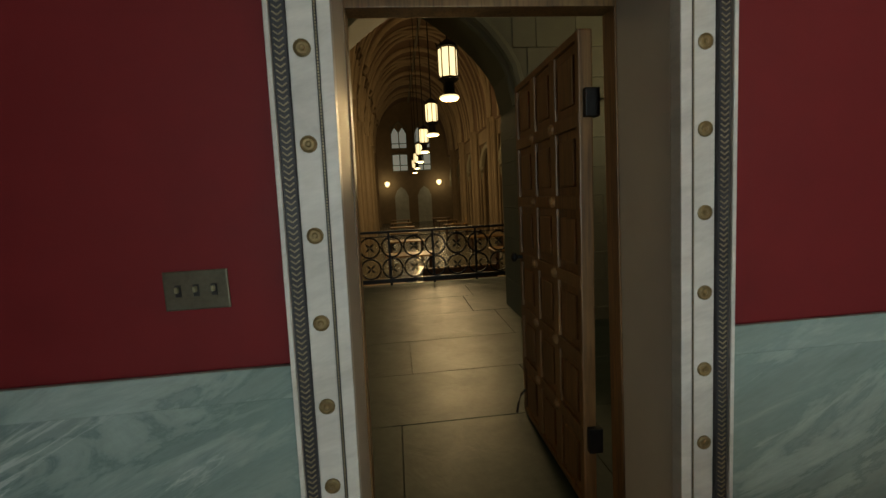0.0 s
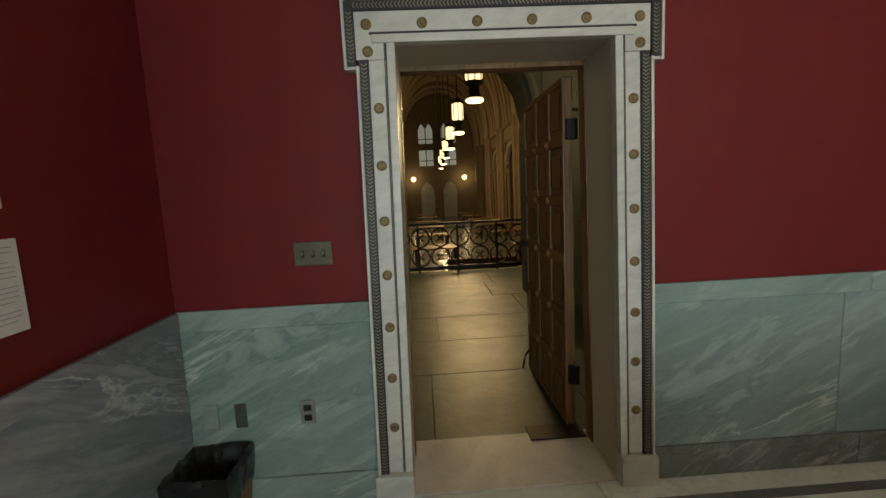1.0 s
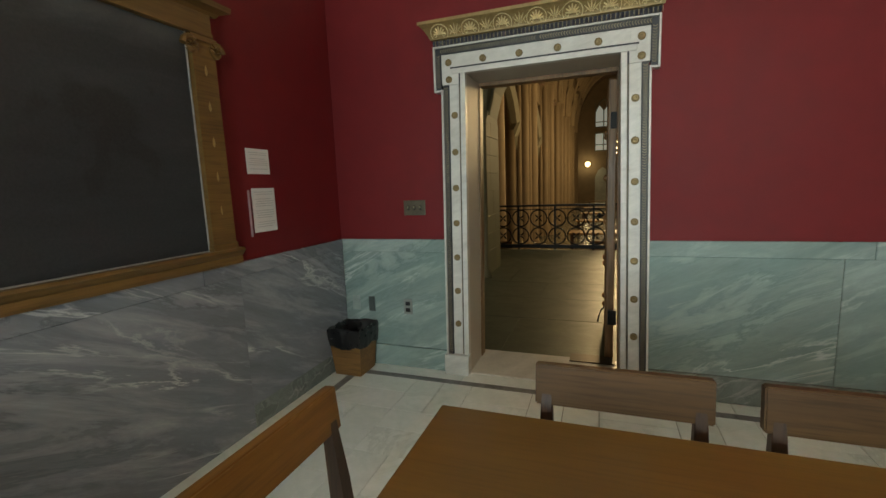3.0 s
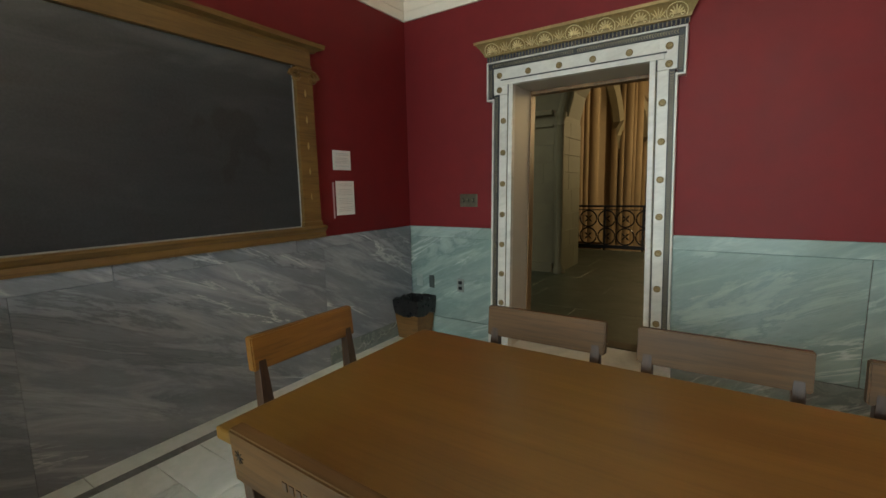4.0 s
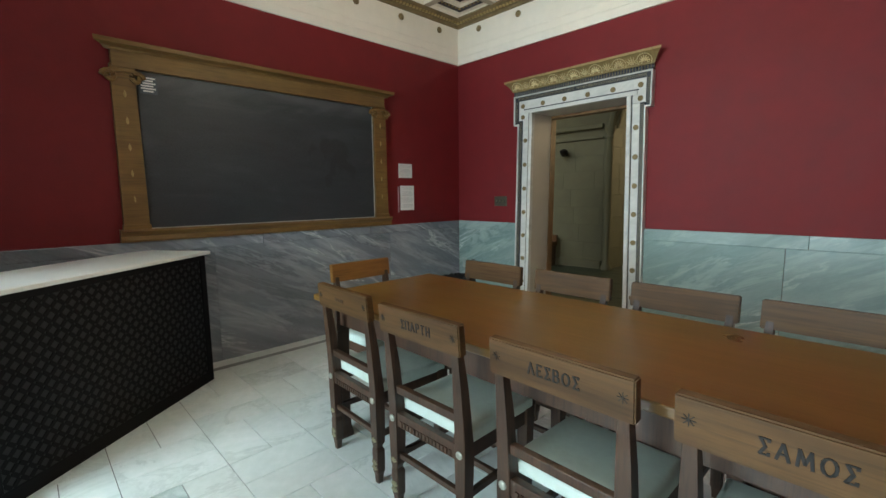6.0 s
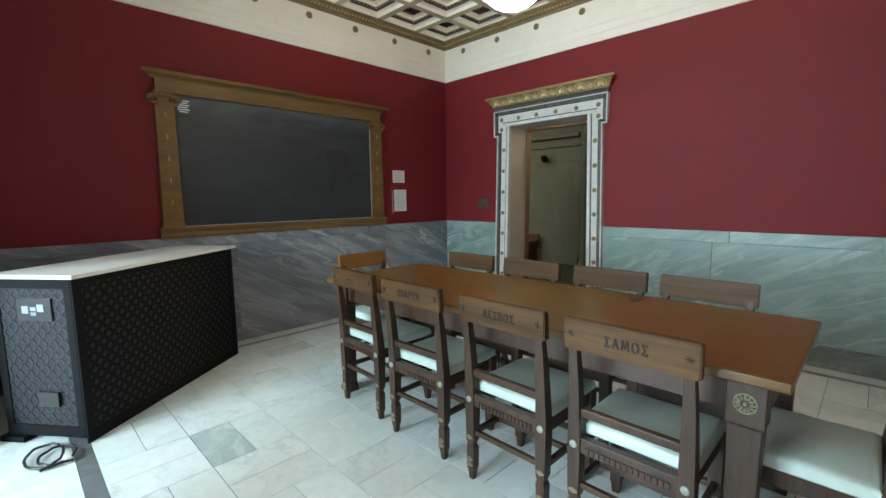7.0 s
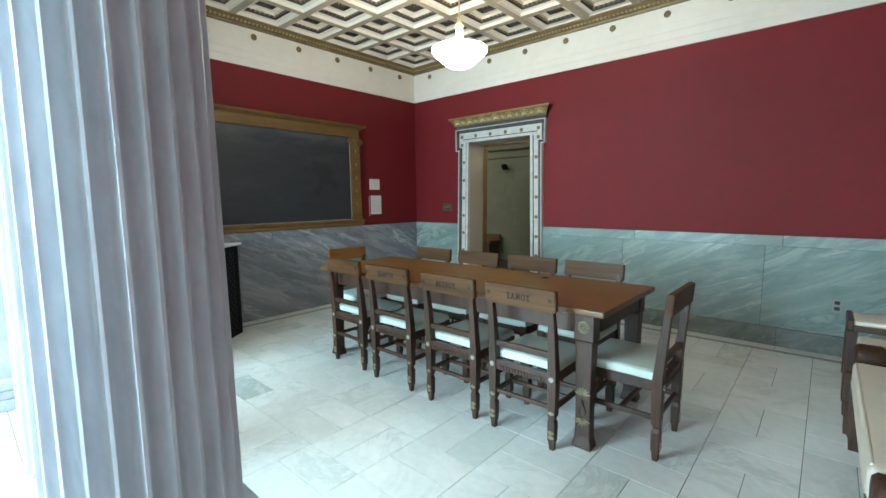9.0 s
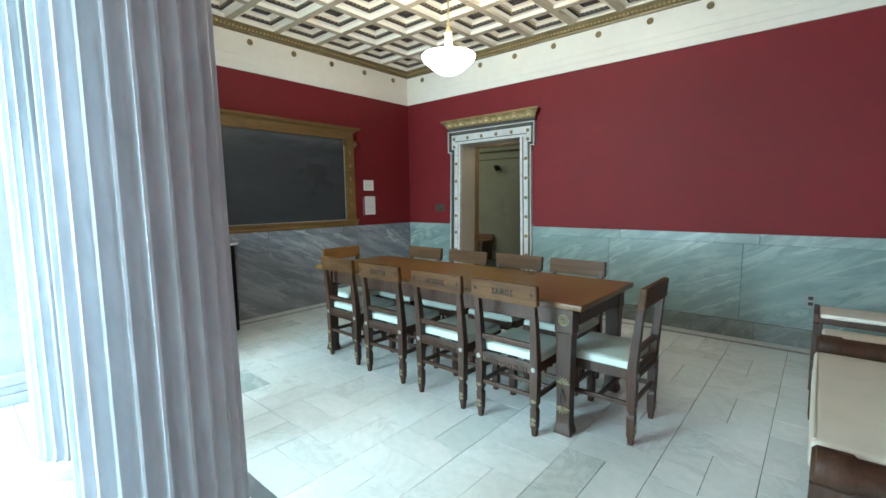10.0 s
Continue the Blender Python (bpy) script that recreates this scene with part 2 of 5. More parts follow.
# cells darker and ribs paler than the hall stone, so the ribs stand out
VAULT_CELL = plain("vault_cell_stone", (0.17, 0.105, 0.062), 0.85, 0, 0.25, 2.0, 0.25)
VAULT_RIB = plain("vault_rib_stone", (0.36, 0.275, 0.175), 0.75, 0, 0.2, 3.0, 0.2)
STONE_WARM = plain("vault_stone", (0.225, 0.165, 0.10), 0.8, 0, 0.2, 2.0, 0.25)


def riven():
    """Split slate paving: uneven gloss over a wavy, cleft surface."""
    m, n, l, b = nodes_of("green_slate_paving", 0.35)
    v = coords(n, l)
    wave, cleft, tone = noise_node(n, l, v, 3.2, 4, 0.55, 0.8), noise_node(n, l, v, 22, 5, 0.6), noise_node(n, l, v, 1.4, 4, 0.6)
    l.new(mix(n, l, 0.5, ramp(n, l, tone, [(0.3, (0.018, 0.031, 0.019)), (0.7, (0.040, 0.060, 0.038))]), ramp(n, l, cleft, [(0.3, (0.017, 0.028, 0.018)), (0.7, (0.044, 0.063, 0.041))])), b.inputs["Base Color"])
    r = n.new("ShaderNodeMapRange")
    r.inputs[3].default_value, r.inputs[4].default_value = 0.30, 0.58
    l.new(wave, r.inputs[0])
    l.new(r.outputs[0], b.inputs["Roughness"])
    bump(n, l, b, mix(n, l, 0.15, wave, cleft), 0.35, 0.015)
    return m


HALL_SLATE = riven()
GLASS_BOWL = glow("lit_opal_glass", (1.0, 0.90, 0.75), 26.5)
LANTERN_GLASS = glow("lit_lantern_glass", (1.0, 0.80, 0.45), 4.0)
FAR_PANE = glow("far_window_light", (0.75, 0.85, 0.85), 0.35)

# ---- building helpers ----


def box(bm, x0, x1, y0, y1, z0, z1, m=None):
    vs = [bm.verts.new(Vector(p)) for p in ((x0, y0, z0), (x1, y0, z0), (x1, y1, z0), (x0, y1, z0), (x0, y0, z1), (x1, y0, z1), (x1, y1, z1), (x0, y1, z1))]
    for f in ((3, 2, 1, 0), (4, 5, 6, 7), (0, 1, 5, 4), (1, 2, 6, 5), (2, 3, 7, 6), (3, 0, 4, 7)):
        bm.faces.new([vs[i] for i in f])
    if m is not None:
        for v in vs:
            v.co = m @ v.co
    return vs


def rounded(x0, x1, y0, y1, z0, z1, r=0.004, seg=2, m=None):
    """A bmesh box with bevelled edges."""
    bm = bmesh.new()
    box(bm, x0, x1, y0, y1, z0, z1, m)
    bmesh.ops.bevel(bm, geom=bm.edges[:], offset=r, segments=seg, affect="EDGES", profile=0.6)
    return bm


def loft(bm, rings, close=True, caps=True):
    """Skin over rings of points."""
    rows = [[bm.verts.new(Vector(p)) for p in ring] for ring in rings]
    k = len(rows[0])
    for a, b in zip(rows, rows[1:]):
        for i in range(k if close else k - 1):
            bm.faces.new((a[i], a[(i + 1) % k], b[(i + 1) % k], b[i]))
    if caps and close:
        bm.faces.new(rows[0][::-1])
        bm.faces.new(rows[-1])
    return rows


def turned(bm, x, y, profile, n=16, caps=True):
    """A lathe form about an upright axis; profile: radius, height."""
    loft(bm, [[(x + r * math.cos(2 * math.pi * i / n), y + r * math.sin(2 * math.pi * i / n), z) for i in range(n)] for r, z in profile], True, caps)


def tube(bm, points, r, n=6, closed=False):
    """A round bar along points."""
    pts = [Vector(p) for p in points]
    rings = []
    for i, p in enumerate(pts):
        a = pts[i - 1] if (i or closed) else p
        b = pts[(i + 1) % len(pts)] if (i + 1 < len(pts) or closed) else p
        d = (b - a).normalized()
        u = d.cross(Vector((0, 0, 1)) if abs(d.z) < 0.95 else Vector((1, 0, 0))).normalized()
        w = d.cross(u)
        rings.append([p + r * (math.cos(2 * math.pi * k / n) * u + math.sin(2 * math.pi * k / n) * w) for k in range(n)])
    if closed:
        rows = [[bm.verts.new(q) for q in ring] for ring in rings]
        for j in range(len(rows)):
            a, b = rows[j], rows[(j + 1) % len(rows)]
            for k in range(n):
                bm.faces.new((a[k], a[(k + 1) % n], b[(k + 1) % n], b[k]))
    else:
        loft(bm, rings)


def part(name, bm, material, parent=None, label="", smooth=False):
    """Links a bmesh as one mesh object, under a thing or a part."""
    me = bpy.data.meshes.new(name)
    bmesh.ops.recalc_face_normals(bm, faces=bm.faces[:])
    bm.to_mesh(me)
    bm.free()
    for m in material if isinstance(material, (list, tuple)) else [material]:
        me.materials.append(m)
    if smooth:
        me.polygons.foreach_set("use_smooth", [True] * len(me.polygons))
        me.set_sharp_from_angle(angle=radians(40))
    ob = new(name, me)
    if parent is not None:
        ob.parent = parent
    if label:
        tagged(ob, label)
    return ob


def thing(name, label, category, group="", m=None):
    ob = tagged(new(name), label, category, group)
    ob.empty_display_size = 0.05
    if m is not None:
        ob.matrix_basis = m
    return ob


def structure(name, bm, material, label="", parent=None, smooth=False):
    return tagged(part(name, bm, material, parent, label, smooth), kind="structure")


WY, BX = 1.115, -0.969          # faces of the doorway wall and of the chalkboard wall
RX, BAY = 5.6, -3.36            # far side wall, line of the columns
ZR, ZC = 2.714, 3.175            # top of the red, underside of the ceiling ribs
DX0, DX1, DZ = 0.04, 0.996, 2.056  # clear doorway
WAIN = 0.969

# ---- room structure ----
bm = bmesh.new()
box(bm, BX - 0.3, DX0 - 0.055, WY + 0.012, 1.6, -0.05, 3.6)
box(bm, DX1 + 0.07, RX + 0.3, WY + 0.012, 1.6, -0.05, 3.6)
box(bm, DX0 - 0.055, DX1 + 0.07, WY + 0.012, 1.6, DZ + 0.03, 3.6)
structure("wall_north", bm, RED, "deep red painted wall with a marble doorway")
bm = bmesh.new()
box(bm, BX - 0.3, BX - 0.012, WIN_Y - 0.3, WY + 0.012, -0.05, 3.6)
structure("wall_west", bm, RED, "deep red painted wall carrying the chalkboard")
bm = bmesh.new()
box(bm, RX, RX + 0.3, WIN_Y - 0.3, WY + 0.012, -0.05, 3.6)
structure("wall_east", bm, RED, "plain deep red painted wall")
bm = bmesh.new()
edges = [BX - 0.012]
for wx in WIN_X:
    edges += [wx - WIN_W / 2, wx + WIN_W / 2]
edges.append(RX)
for a, b in zip(edges[::2], edges[1::2]):
    box(bm, a, b, WIN_Y - 0.3, WIN_Y, -0.05, 3.6)
for wx in WIN_X:
    box(bm, wx - WIN_W / 2, wx + WIN_W / 2, WIN_Y - 0.3, WIN_Y, -0.05, WIN_Z0)
    box(bm, wx - WIN_W / 2, wx + WIN_W / 2, WIN_Y - 0.3, WIN_Y, WIN_Z1, 3.6)
structure("wall_south", bm, RED, "deep red painted wall with tall windows")

# cream frieze between the red and the ceiling
frieze_n = structure("frieze_north", rounded(BX - 0.012, RX, WY - 0.004, WY + 0.012, ZR, ZC, 0.002, 1), CREAM, "cream plaster frieze in shallow steps")
frieze_w = structure("frieze_west", rounded(BX - 0.012, BX + 0.004, BAY + 0.2, WY - 0.005, ZR, ZC, 0.002, 1), CREAM, "cream plaster frieze in shallow steps")
for z, d in ((ZR, 0.004), (ZR + 0.075, 0.007), (ZR + 0.15, 0.010)):
    part("fascia", rounded(BX, RX, WY - 0.004 - d, WY - 0.004, z, z + 0.075, 0.0015, 1), CREAM, frieze_n)
    part("fascia", rounded(BX + 0.004, BX + 0.004 + d, BAY + 0.2, WY - 0.016, z, z + 0.075, 0.0015, 1), CREAM, frieze_w)

disc_bm = bmesh.new()
turned(disc_bm, 0, 0, [(0.0265, 0), (0.0265, 0.006), (0.021, 0.009), (0.017, 0.006), (0.010, 0.006), (0.006, 0.010)], 14)
disc_mesh = part("disc", disc_bm, BRONZE)
scene.collection.objects.unlink(disc_mesh)


def disc(parent, m, scale=1.0):
    ob = disc_mesh.copy()
    scene.collection.objects.link(ob)
    ob.parent = parent
    ob.matrix_basis = m @ Matrix.Scale(scale, 4)
    return ob


for i in range(12):
    disc(frieze_n, pose(-0.654 + 0.5157 * i, WY - 0.004, 3.032, 90, 0, 0), 1.2)
for j in range(8):
    disc(frieze_w, pose(BX + 0.004, 0.82 - 0.524 * j, 3.028, 0, 90, 0), 1.2)

# crown moulding with a row of small blocks
for name, along in (("crown_north", 0), ("crown_west", 1)):
    bm = bmesh.new()
    prof = [(0, 3.10), (0.018, 3.105), (0.022, 3.125), (0.04, 3.13), (0.075, 3.16), (0.085, 3.165), (0.085, ZC + 0.01), (0, ZC + 0.01)]
    a, b = (BX, RX) if along == 0 else (WY, BAY)
    place = (lambda s, d, z: (s, WY - 0.004 - d, z)) if along == 0 else (lambda s, d, z: (BX + 0.004 + d, s, z))
    loft(bm, [[place(a, d, z) for d, z in prof], [place(b, d, z) for d, z in prof]])
    crown = structure(name, bm, plain("crown_gilding_" + name[6:], (0.20, 0.145, 0.07), 0.5, 0.3, 0.3, 50, 0.2), "gilded crown moulding with dentils")
    bm = bmesh.new()
    step = 0.042 if along == 0 else -0.042
    for i in range(int(abs(b - a) / 0.042)):
        s = a + step * (i + 0.5)
        p, q = place(s - 0.012, 0.03, 3.133), place(s + 0.012, 0.062, 3.157)
        box(bm, min(p[0], q[0]), max(p[0], q[0]), min(p[1], q[1]), max(p[1], q[1]), 3.130, 3.159)
    tagged(part("dentil_row", bm, GOLD, crown, "gilded dentils"), kind="stuff")

# coffered ceiling, one mesh
verts, faces, slots = [], [], []


def coffer(cx, cy):
    steps = [(0.2585, 0.261, 0.0, None), (0.222, 0.2245, 0.0, 0), (0.222, 0.2245, 0.035, 1), (0.168, 0.170, 0.035, 1), (0.168, 0.170, 0.065, 2),
             (0.143, 0.145, 0.065, 2), (0.143, 0.145, 0.095, 1), (0.090, 0.092, 0.095, 1), (0.090, 0.092, 0.13, 2)]
    first = len(verts)
    for hx, hy, dz, s in steps:
        verts.extend(((cx - hx, cy - hy, ZC + dz), (cx + hx, cy - hy, ZC + dz), (cx + hx, cy + hy, ZC + dz), (cx - hx, cy + hy, ZC + dz)))
    for k in range(1, len(steps)):
        a, b = first + 4 * (k - 1), first + 4 * k
        for i in range(4):
            j = (i + 1) % 4
            faces.append((a + i, b + i, b + j, a + j))
            slots.append(steps[k][3])
    e = first + 4 * (len(steps) - 1)
    faces.append((e + 3, e + 2, e + 1, e))
    slots.append(2)


def ceiling_box(x0, x1, y0, y1, z0, z1, slot):
    f = len(verts)
    verts.extend(((x0, y0, z0), (x1, y0, z0), (x1, y1, z0), (x0, y1, z0), (x0, y0, z1), (x1, y0, z1), (x1, y1, z1), (x0, y1, z1)))
    for q in ((3, 2, 1, 0), (4, 5, 6, 7), (0, 1, 5, 4), (1, 2, 6, 5), (2, 3, 7, 6), (3, 0, 4, 7)):
        faces.append(tuple(f + i for i in q))
        slots.append(slot)


NX, NY = 13, 8
for i in range(NX):
    for j in range(NY):
        cx, cy = -0.654 + 0.5157 * i, 0.821 - 0.522 * j
        coffer(cx, cy)
        for k in range(7):
            d = -0.15 + 0.05 * k
            for ox, oy in ((d, -0.156), (d, 0.156), (-0.156, d), (0.156, d)):
                ceiling_box(cx + ox - 0.009, cx + ox + 0.009, cy + oy - 0.009, cy + oy + 0.009, ZC + 0.057, ZC + 0.0655, 3)
        for ox, oy in ((0, 0), (0.045, 0), (-0.045, 0), (0, 0.045), (0, -0.045), (0.04, 0.04), (-0.04, 0.04), (0.04, -0.04), (-0.04, -0.04)):
            ceiling_box(cx + ox - 0.007, cx + ox + 0.007, cy + oy - 0.007, cy + oy + 0.007, ZC + 0.122, ZC + 0.1305, 3)
me = bpy.data.meshes.new("ceiling")
me.from_pydata(verts, [], faces)
for m in (plain("ceiling_rib_paint", (0.40, 0.33, 0.235), 0.6, 0, 0.2, 25, 0.1), CREAM, plain("coffer_blue_brown", (0.075, 0.062, 0.06), 0.6, 0, 0.3, 40, 0.2), GOLD):
    me.materials.append(m)
me.polygons.foreach_set("material_index", slots)
tagged(new("ceiling", me), "coffered plaster ceiling, cream frames with dark gilded centres", "ceiling", "", "structure")
bm = bmesh.new()
box(bm, BX - 0.3, RX + 0.3, WIN_Y - 0.3, 1.6, 3.6, 3.7)
box(bm, BX, RX, WIN_Y, BAY - 0.2, ZC, ZC + 0.1)
structure("ceiling_slab", bm, CREAM, "plain plaster ceiling over the window bay")
bm = bmesh.new()
box(bm, BX - 0.01, RX, BAY - 0.2, BAY + 0.2, 2.78, 3.6)
structure("column_beam", bm, CREAM, "cream beam carried by the columns")

# wainscot slabs
wn_ob = structure("wainscot_north", rounded(BX, DX0 - 0.165, WY + 0.001, WY + 0.012, 0.0, WAIN - 0.003, 0.002, 1), WAIN_GREEN, "pale green grey veined marble dado")


def slab(parent, x0, x1, y0, y1, z0, z1, mat_, r=0.0025):
    cx, cy, cz = (x0 + x1) / 2, (y0 + y1) / 2, (z0 + z1) / 2
    ob = part("panel", rounded(x0 - cx, x1 - cx, y0 - cy, y1 - cy, z0 - cz, z1 - cz, r, 1), mat_, parent)
    ob.matrix_basis = pose(cx, cy, cz)
    return ob


def dado_north(x0, x1, base_mat, base_z, joints):
    xs = [x0, *joints, x1]
    for a, b in zip(xs, xs[1:]):
        slab(wn_ob, a + 0.001, b - 0.001, WY - 0.008, WY + 0.001, base_z, 0.876, WAIN_GREEN)
    caps = [x0] + [j + 0.12 for j in joints] + [x1]
    for a, b in zip(caps, caps[1:]):
        slab(wn_ob, a + 0.001, b - 0.001, WY - 0.017, WY + 0.001, 0.877, WAIN, WAIN_GREEN)
        slab(wn_ob, a + 0.001, b - 0.001, WY - 0.016, WY + 0.001, 0.0, base_z - 0.001, base_mat)


dado_north(BX, DX0 - 0.165, WAIN_GREEN, 0.16, [])
dado_north(DX1 + 0.152, RX, DARK_MARBLE, 0.165, [2.105, 3.32, 4.6])
ww_ob = structure("wainscot_west", rounded(BX - 0.012, BX - 0.001, -3.1, WY - 0.018, 0.0, WAIN - 0.003, 0.002, 1), WAIN_GREY, "blue grey marble dado with pale veins")
js = [WY - 0.018, 0.085, -1.57, -3.1]
for a, b in zip(js, js[1:]):
    slab(ww_ob, BX - 0.001, BX + 0.012, b + 0.0003, a - 0.0003, 0.0, 0.890, WAIN_GREY, 0.0012)
# darker strip along the foot of the corner panel only
slab(ww_ob, BX - 0.001, BX + 0.0145, 0.086, WY - 0.019, 0.0, 0.135, DARK_MARBLE)
js = [WY - 0.018, -0.15, -1.2, -3.1]
for a, b in zip(js, js[1:]):
    slab(ww_ob, BX - 0.001, BX + 0.017, b + 0.001, a - 0.001, 0.891, WAIN, WAIN_GREY)

# ---- doorway: marble surround, timber frame, open door ----
surround = structure("door_surround", rounded(DX0 - 0.10, DX0, WY + 0.0185, 1.43, 0.0, DZ, 0.003), JAMB, "white marble door surround with bronze discs and gilded cornice")
part("jamb", rounded(DX1, DX1 + 0.10, WY + 0.0185, 1.43, 0.0, DZ, 0.003), JAMB, surround)
part("soffit", rounded(DX0 - 0.054, DX1 + 0.069, WY + 0.0185, 1.43, DZ, DZ + 0.029, 0.003), JAMB, surround)
F = WY - 0.012


def band(name, pieces, mat_, label=""):
    bm = bmesh.new()
    for p in pieces:
        box(bm, *p)
    bmesh.ops.bevel(bm, geom=bm.edges[:], offset=0.002, segments=1, affect="EDGES")
    return part(name, bm, mat_, surround, label)


BEAD = plain("pale_gilt_bead", (0.30, 0.25, 0.15), 0.5, 0.3, 0.4, 90)
for side in (-1, 1):
    sx = (lambda d: DX0 - d) if side < 0 else (lambda d: DX1 + d)
    lo = lambda a, b: (min(sx(a), sx(b)), max(sx(a), sx(b)))
    band("inner_fillet", [(*lo(0.0, 0.034), F - 0.018, F + 0.03, 0.145, DZ - 0.001)], WHITE_MARBLE)
    band("flat_band", [(*lo(0.044, 0.110), F - 0.010, F + 0.03, 0.145, DZ - 0.067)], WHITE_MARBLE)
    band("beaded_line", [(*lo(0.034, 0.044), F - 0.014, F + 0.03, 0.145, DZ + 0.034)], ENAMEL)
    band("leaf_moulding", [(*lo(0.110, 0.147), F - 0.022, F + 0.03, 0.145, DZ - 0.066)], ENAMEL, "dark blue leaf moulding picked out in gold")
    band("outer_fillet", [(*lo(0.147, 0.160), F - 0.034, F + 0.03, 0.145, DZ - 0.093)], WHITE_MARBLE)
    band("plinth", [(*lo(-0.004, 0.172), F - 0.045, F + 0.03, 0.0, 0.145)], WHITE_MARBLE)
    # ears beside the lintel
    band("ear_band", [(*lo(0.012, 0.135), F - 0.010, F + 0.03, DZ - 0.065, 2.182)], WHITE_MARBLE)
    band("ear_moulding", [(*lo(0.135, 0.172), F - 0.022, F + 0.03, DZ - 0.066, 2.22), (*lo(0.136, 0.172), F - 0.021, F + 0.029, DZ - 0.096, DZ - 0.066)], ENAMEL)
    band("ear_fillet", [(*lo(0.172, 0.184), F - 0.034, F + 0.03, DZ - 0.108, 2.232), (*lo(0.130, 0.172), F - 0.033, F + 0.029, DZ - 0.108, DZ - 0.096)], WHITE_MARBLE)
    # gold beads along the leaf moulding
    bm = bmesh.new()
    for k in range(118):
        z = 0.155 + 0.0155 * k
        a, b = lo(0.114, 0.143)
        for dx, turn in ((-0.006, 38), (0.006, -38)):
            box(bm, -0.0075, 0.0075, F - 0.025, F - 0.021, -0.0016, 0.0016, Matrix.Translation(((a + b) / 2 + dx, 0, z)) @ Matrix.Rotation(radians(turn), 4, "Y"))
    for k in range(230):
        z = 0.15 + 0.008 * k
        a, b = lo(0.037, 0.041)
        box(bm, a, b, F - 0.017, F - 0.012, z, z + 0.005)
    tagged(part("gilt_bead", bm, BEAD, surround, "rows of small gilt beads"), kind="stuff")
    for k in range(7):
        disc(surround, pose(DX0 - 0.076 if side < 0 else DX1 + 0.078, F - 0.010, 0.371 + 0.2375 * k, 90, 0, 0), 0.84)
    disc(surround, pose(DX0 - 0.095 if side < 0 else DX1 + 0.100, F - 0.010, 2.024, 90, 0, 0), 0.84)
bm = bmesh.new()
for k in range(80):
    x = DX0 - 0.13 + k * (DX1 - DX0 + 0.26) / 79
    for dz, turn in ((-0.006, 52), (0.006, -52)):
        box(bm, -0.0075, 0.0075, F - 0.025, F - 0.021, -0.0016, 0.0016, Matrix.Translation((x, 0, 2.2015 + dz)) @ Matrix.Rotation(radians(turn), 4, "Y"))
for side in (-1, 1):
    for k in range(13):
        x = DX0 - 0.1535 if side < 0 else DX1 + 0.1535
        for dx, turn in ((-0.006, 38), (0.006, -38)):
            box(bm, -0.0075, 0.0075, F - 0.025, F - 0.021, -0.0016, 0.0016, Matrix.Translation((x + dx, 0, 1.985 + 0.0155 * k)) @ Matrix.Rotation(radians(turn), 4, "Y"))
tagged(part("gilt_leaf_row", bm, BEAD, surround, "gilt leaf tips on the lintel moulding"), kind="stuff")
band("lintel_fillet", [(DX0 - 0.075, DX1 + 0.075, F - 0.018, F + 0.03, DZ, DZ + 0.034)], WHITE_MARBLE)
band("lintel_line", [(DX0 - 0.085, DX1 + 0.085, F - 0.014, F + 0.03, DZ + 0.034, DZ + 0.044)], ENAMEL)
band("lintel_band", [(DX0 - 0.044, DX1 + 0.044, F - 0.0105, F + 0.03, DZ + 0.044, 2.182)], WHITE_MARBLE)
band("lintel_moulding", [(DX0 - 0.135, DX1 + 0.135, F - 0.022, F + 0.03, 2.182, 2.221)], ENAMEL)
band("lintel_top_fillet", [(DX0 - 0.172, DX1 + 0.172, F - 0.034, F + 0.03, 2.221, 2.232)], WHITE_MARBLE)
for k in range(6):
    disc(surround, pose(DX0 - 0.095 + k * 0.2298, F - 0.0105, 2.13, 90, 0, 0), 0.84)
# cornice: dark egg moulding and a flaring gilded cymatium with palmettes
bm = bmesh.new()
prof = [(0.0, 2.232), (0.040, 2.232), (0.042, 2.274), (0.060, 2.277), (0.062, 2.286), (0.070, 2.302), (0.088, 2.330), (0.112, 2.356), (0.122, 2.359), (0.122, 2.378), (0.0, 2.378)]
loft(bm, [[(DX0 - 0.15 - d, F + 0.03 - d, z) for d, z in prof], [(DX1 + 0.15 + d, F + 0.03 - d, z) for d, z in prof]])
part("cornice", bm, plain("gilded_cornice", (0.31, 0.215, 0.088), 0.45, 0.3, 0.3, 50, 0.2), surround, "gilded cornice with palmette relief", True)
band("egg_band", [(DX0 - 0.190, DX1 + 0.190, F - 0.016, F + 0.028, 2.236, 2.273)], ENAMEL, "dark blue egg and tongue moulding")
bm, tips = bmesh.new(), bmesh.new()
for k in range(56):
    x = DX0 - 0.188 + k * (DX1 - DX0 + 0.376) / 55
    loft(bm, [[(x + w * math.cos(0.7854 * i), F - 0.016 - 0.010 * max(0.0, math.sin(0.7854 * i)) * w / 0.009, z) for i in range(8)] for z, w in ((2.238, 0.002), (2.246, 0.007), (2.258, 0.009), (2.268, 0.008), (2.272, 0.004))])
    x += (DX1 - DX0 + 0.376) / 110
    box(tips, x - 0.0016, x + 0.0016, F - 0.022, F - 0.016, 2.240, 2.271)
tagged(part("egg_row", bm, plain("blue_black_egg", (0.045, 0.045, 0.060), 0.4, 0.1, 0.3, 60, 0.2), surround, "dark blue eggs in a row"), kind="stuff")
tagged(part("tongue_row", tips, BEAD, surround, "gilt tongues between the eggs"), kind="stuff")


PALE_GILT = plain("pale_gilt_leaf", (0.74, 0.60, 0.33), 0.40, 0.3, 0.2, 80, 0.1)


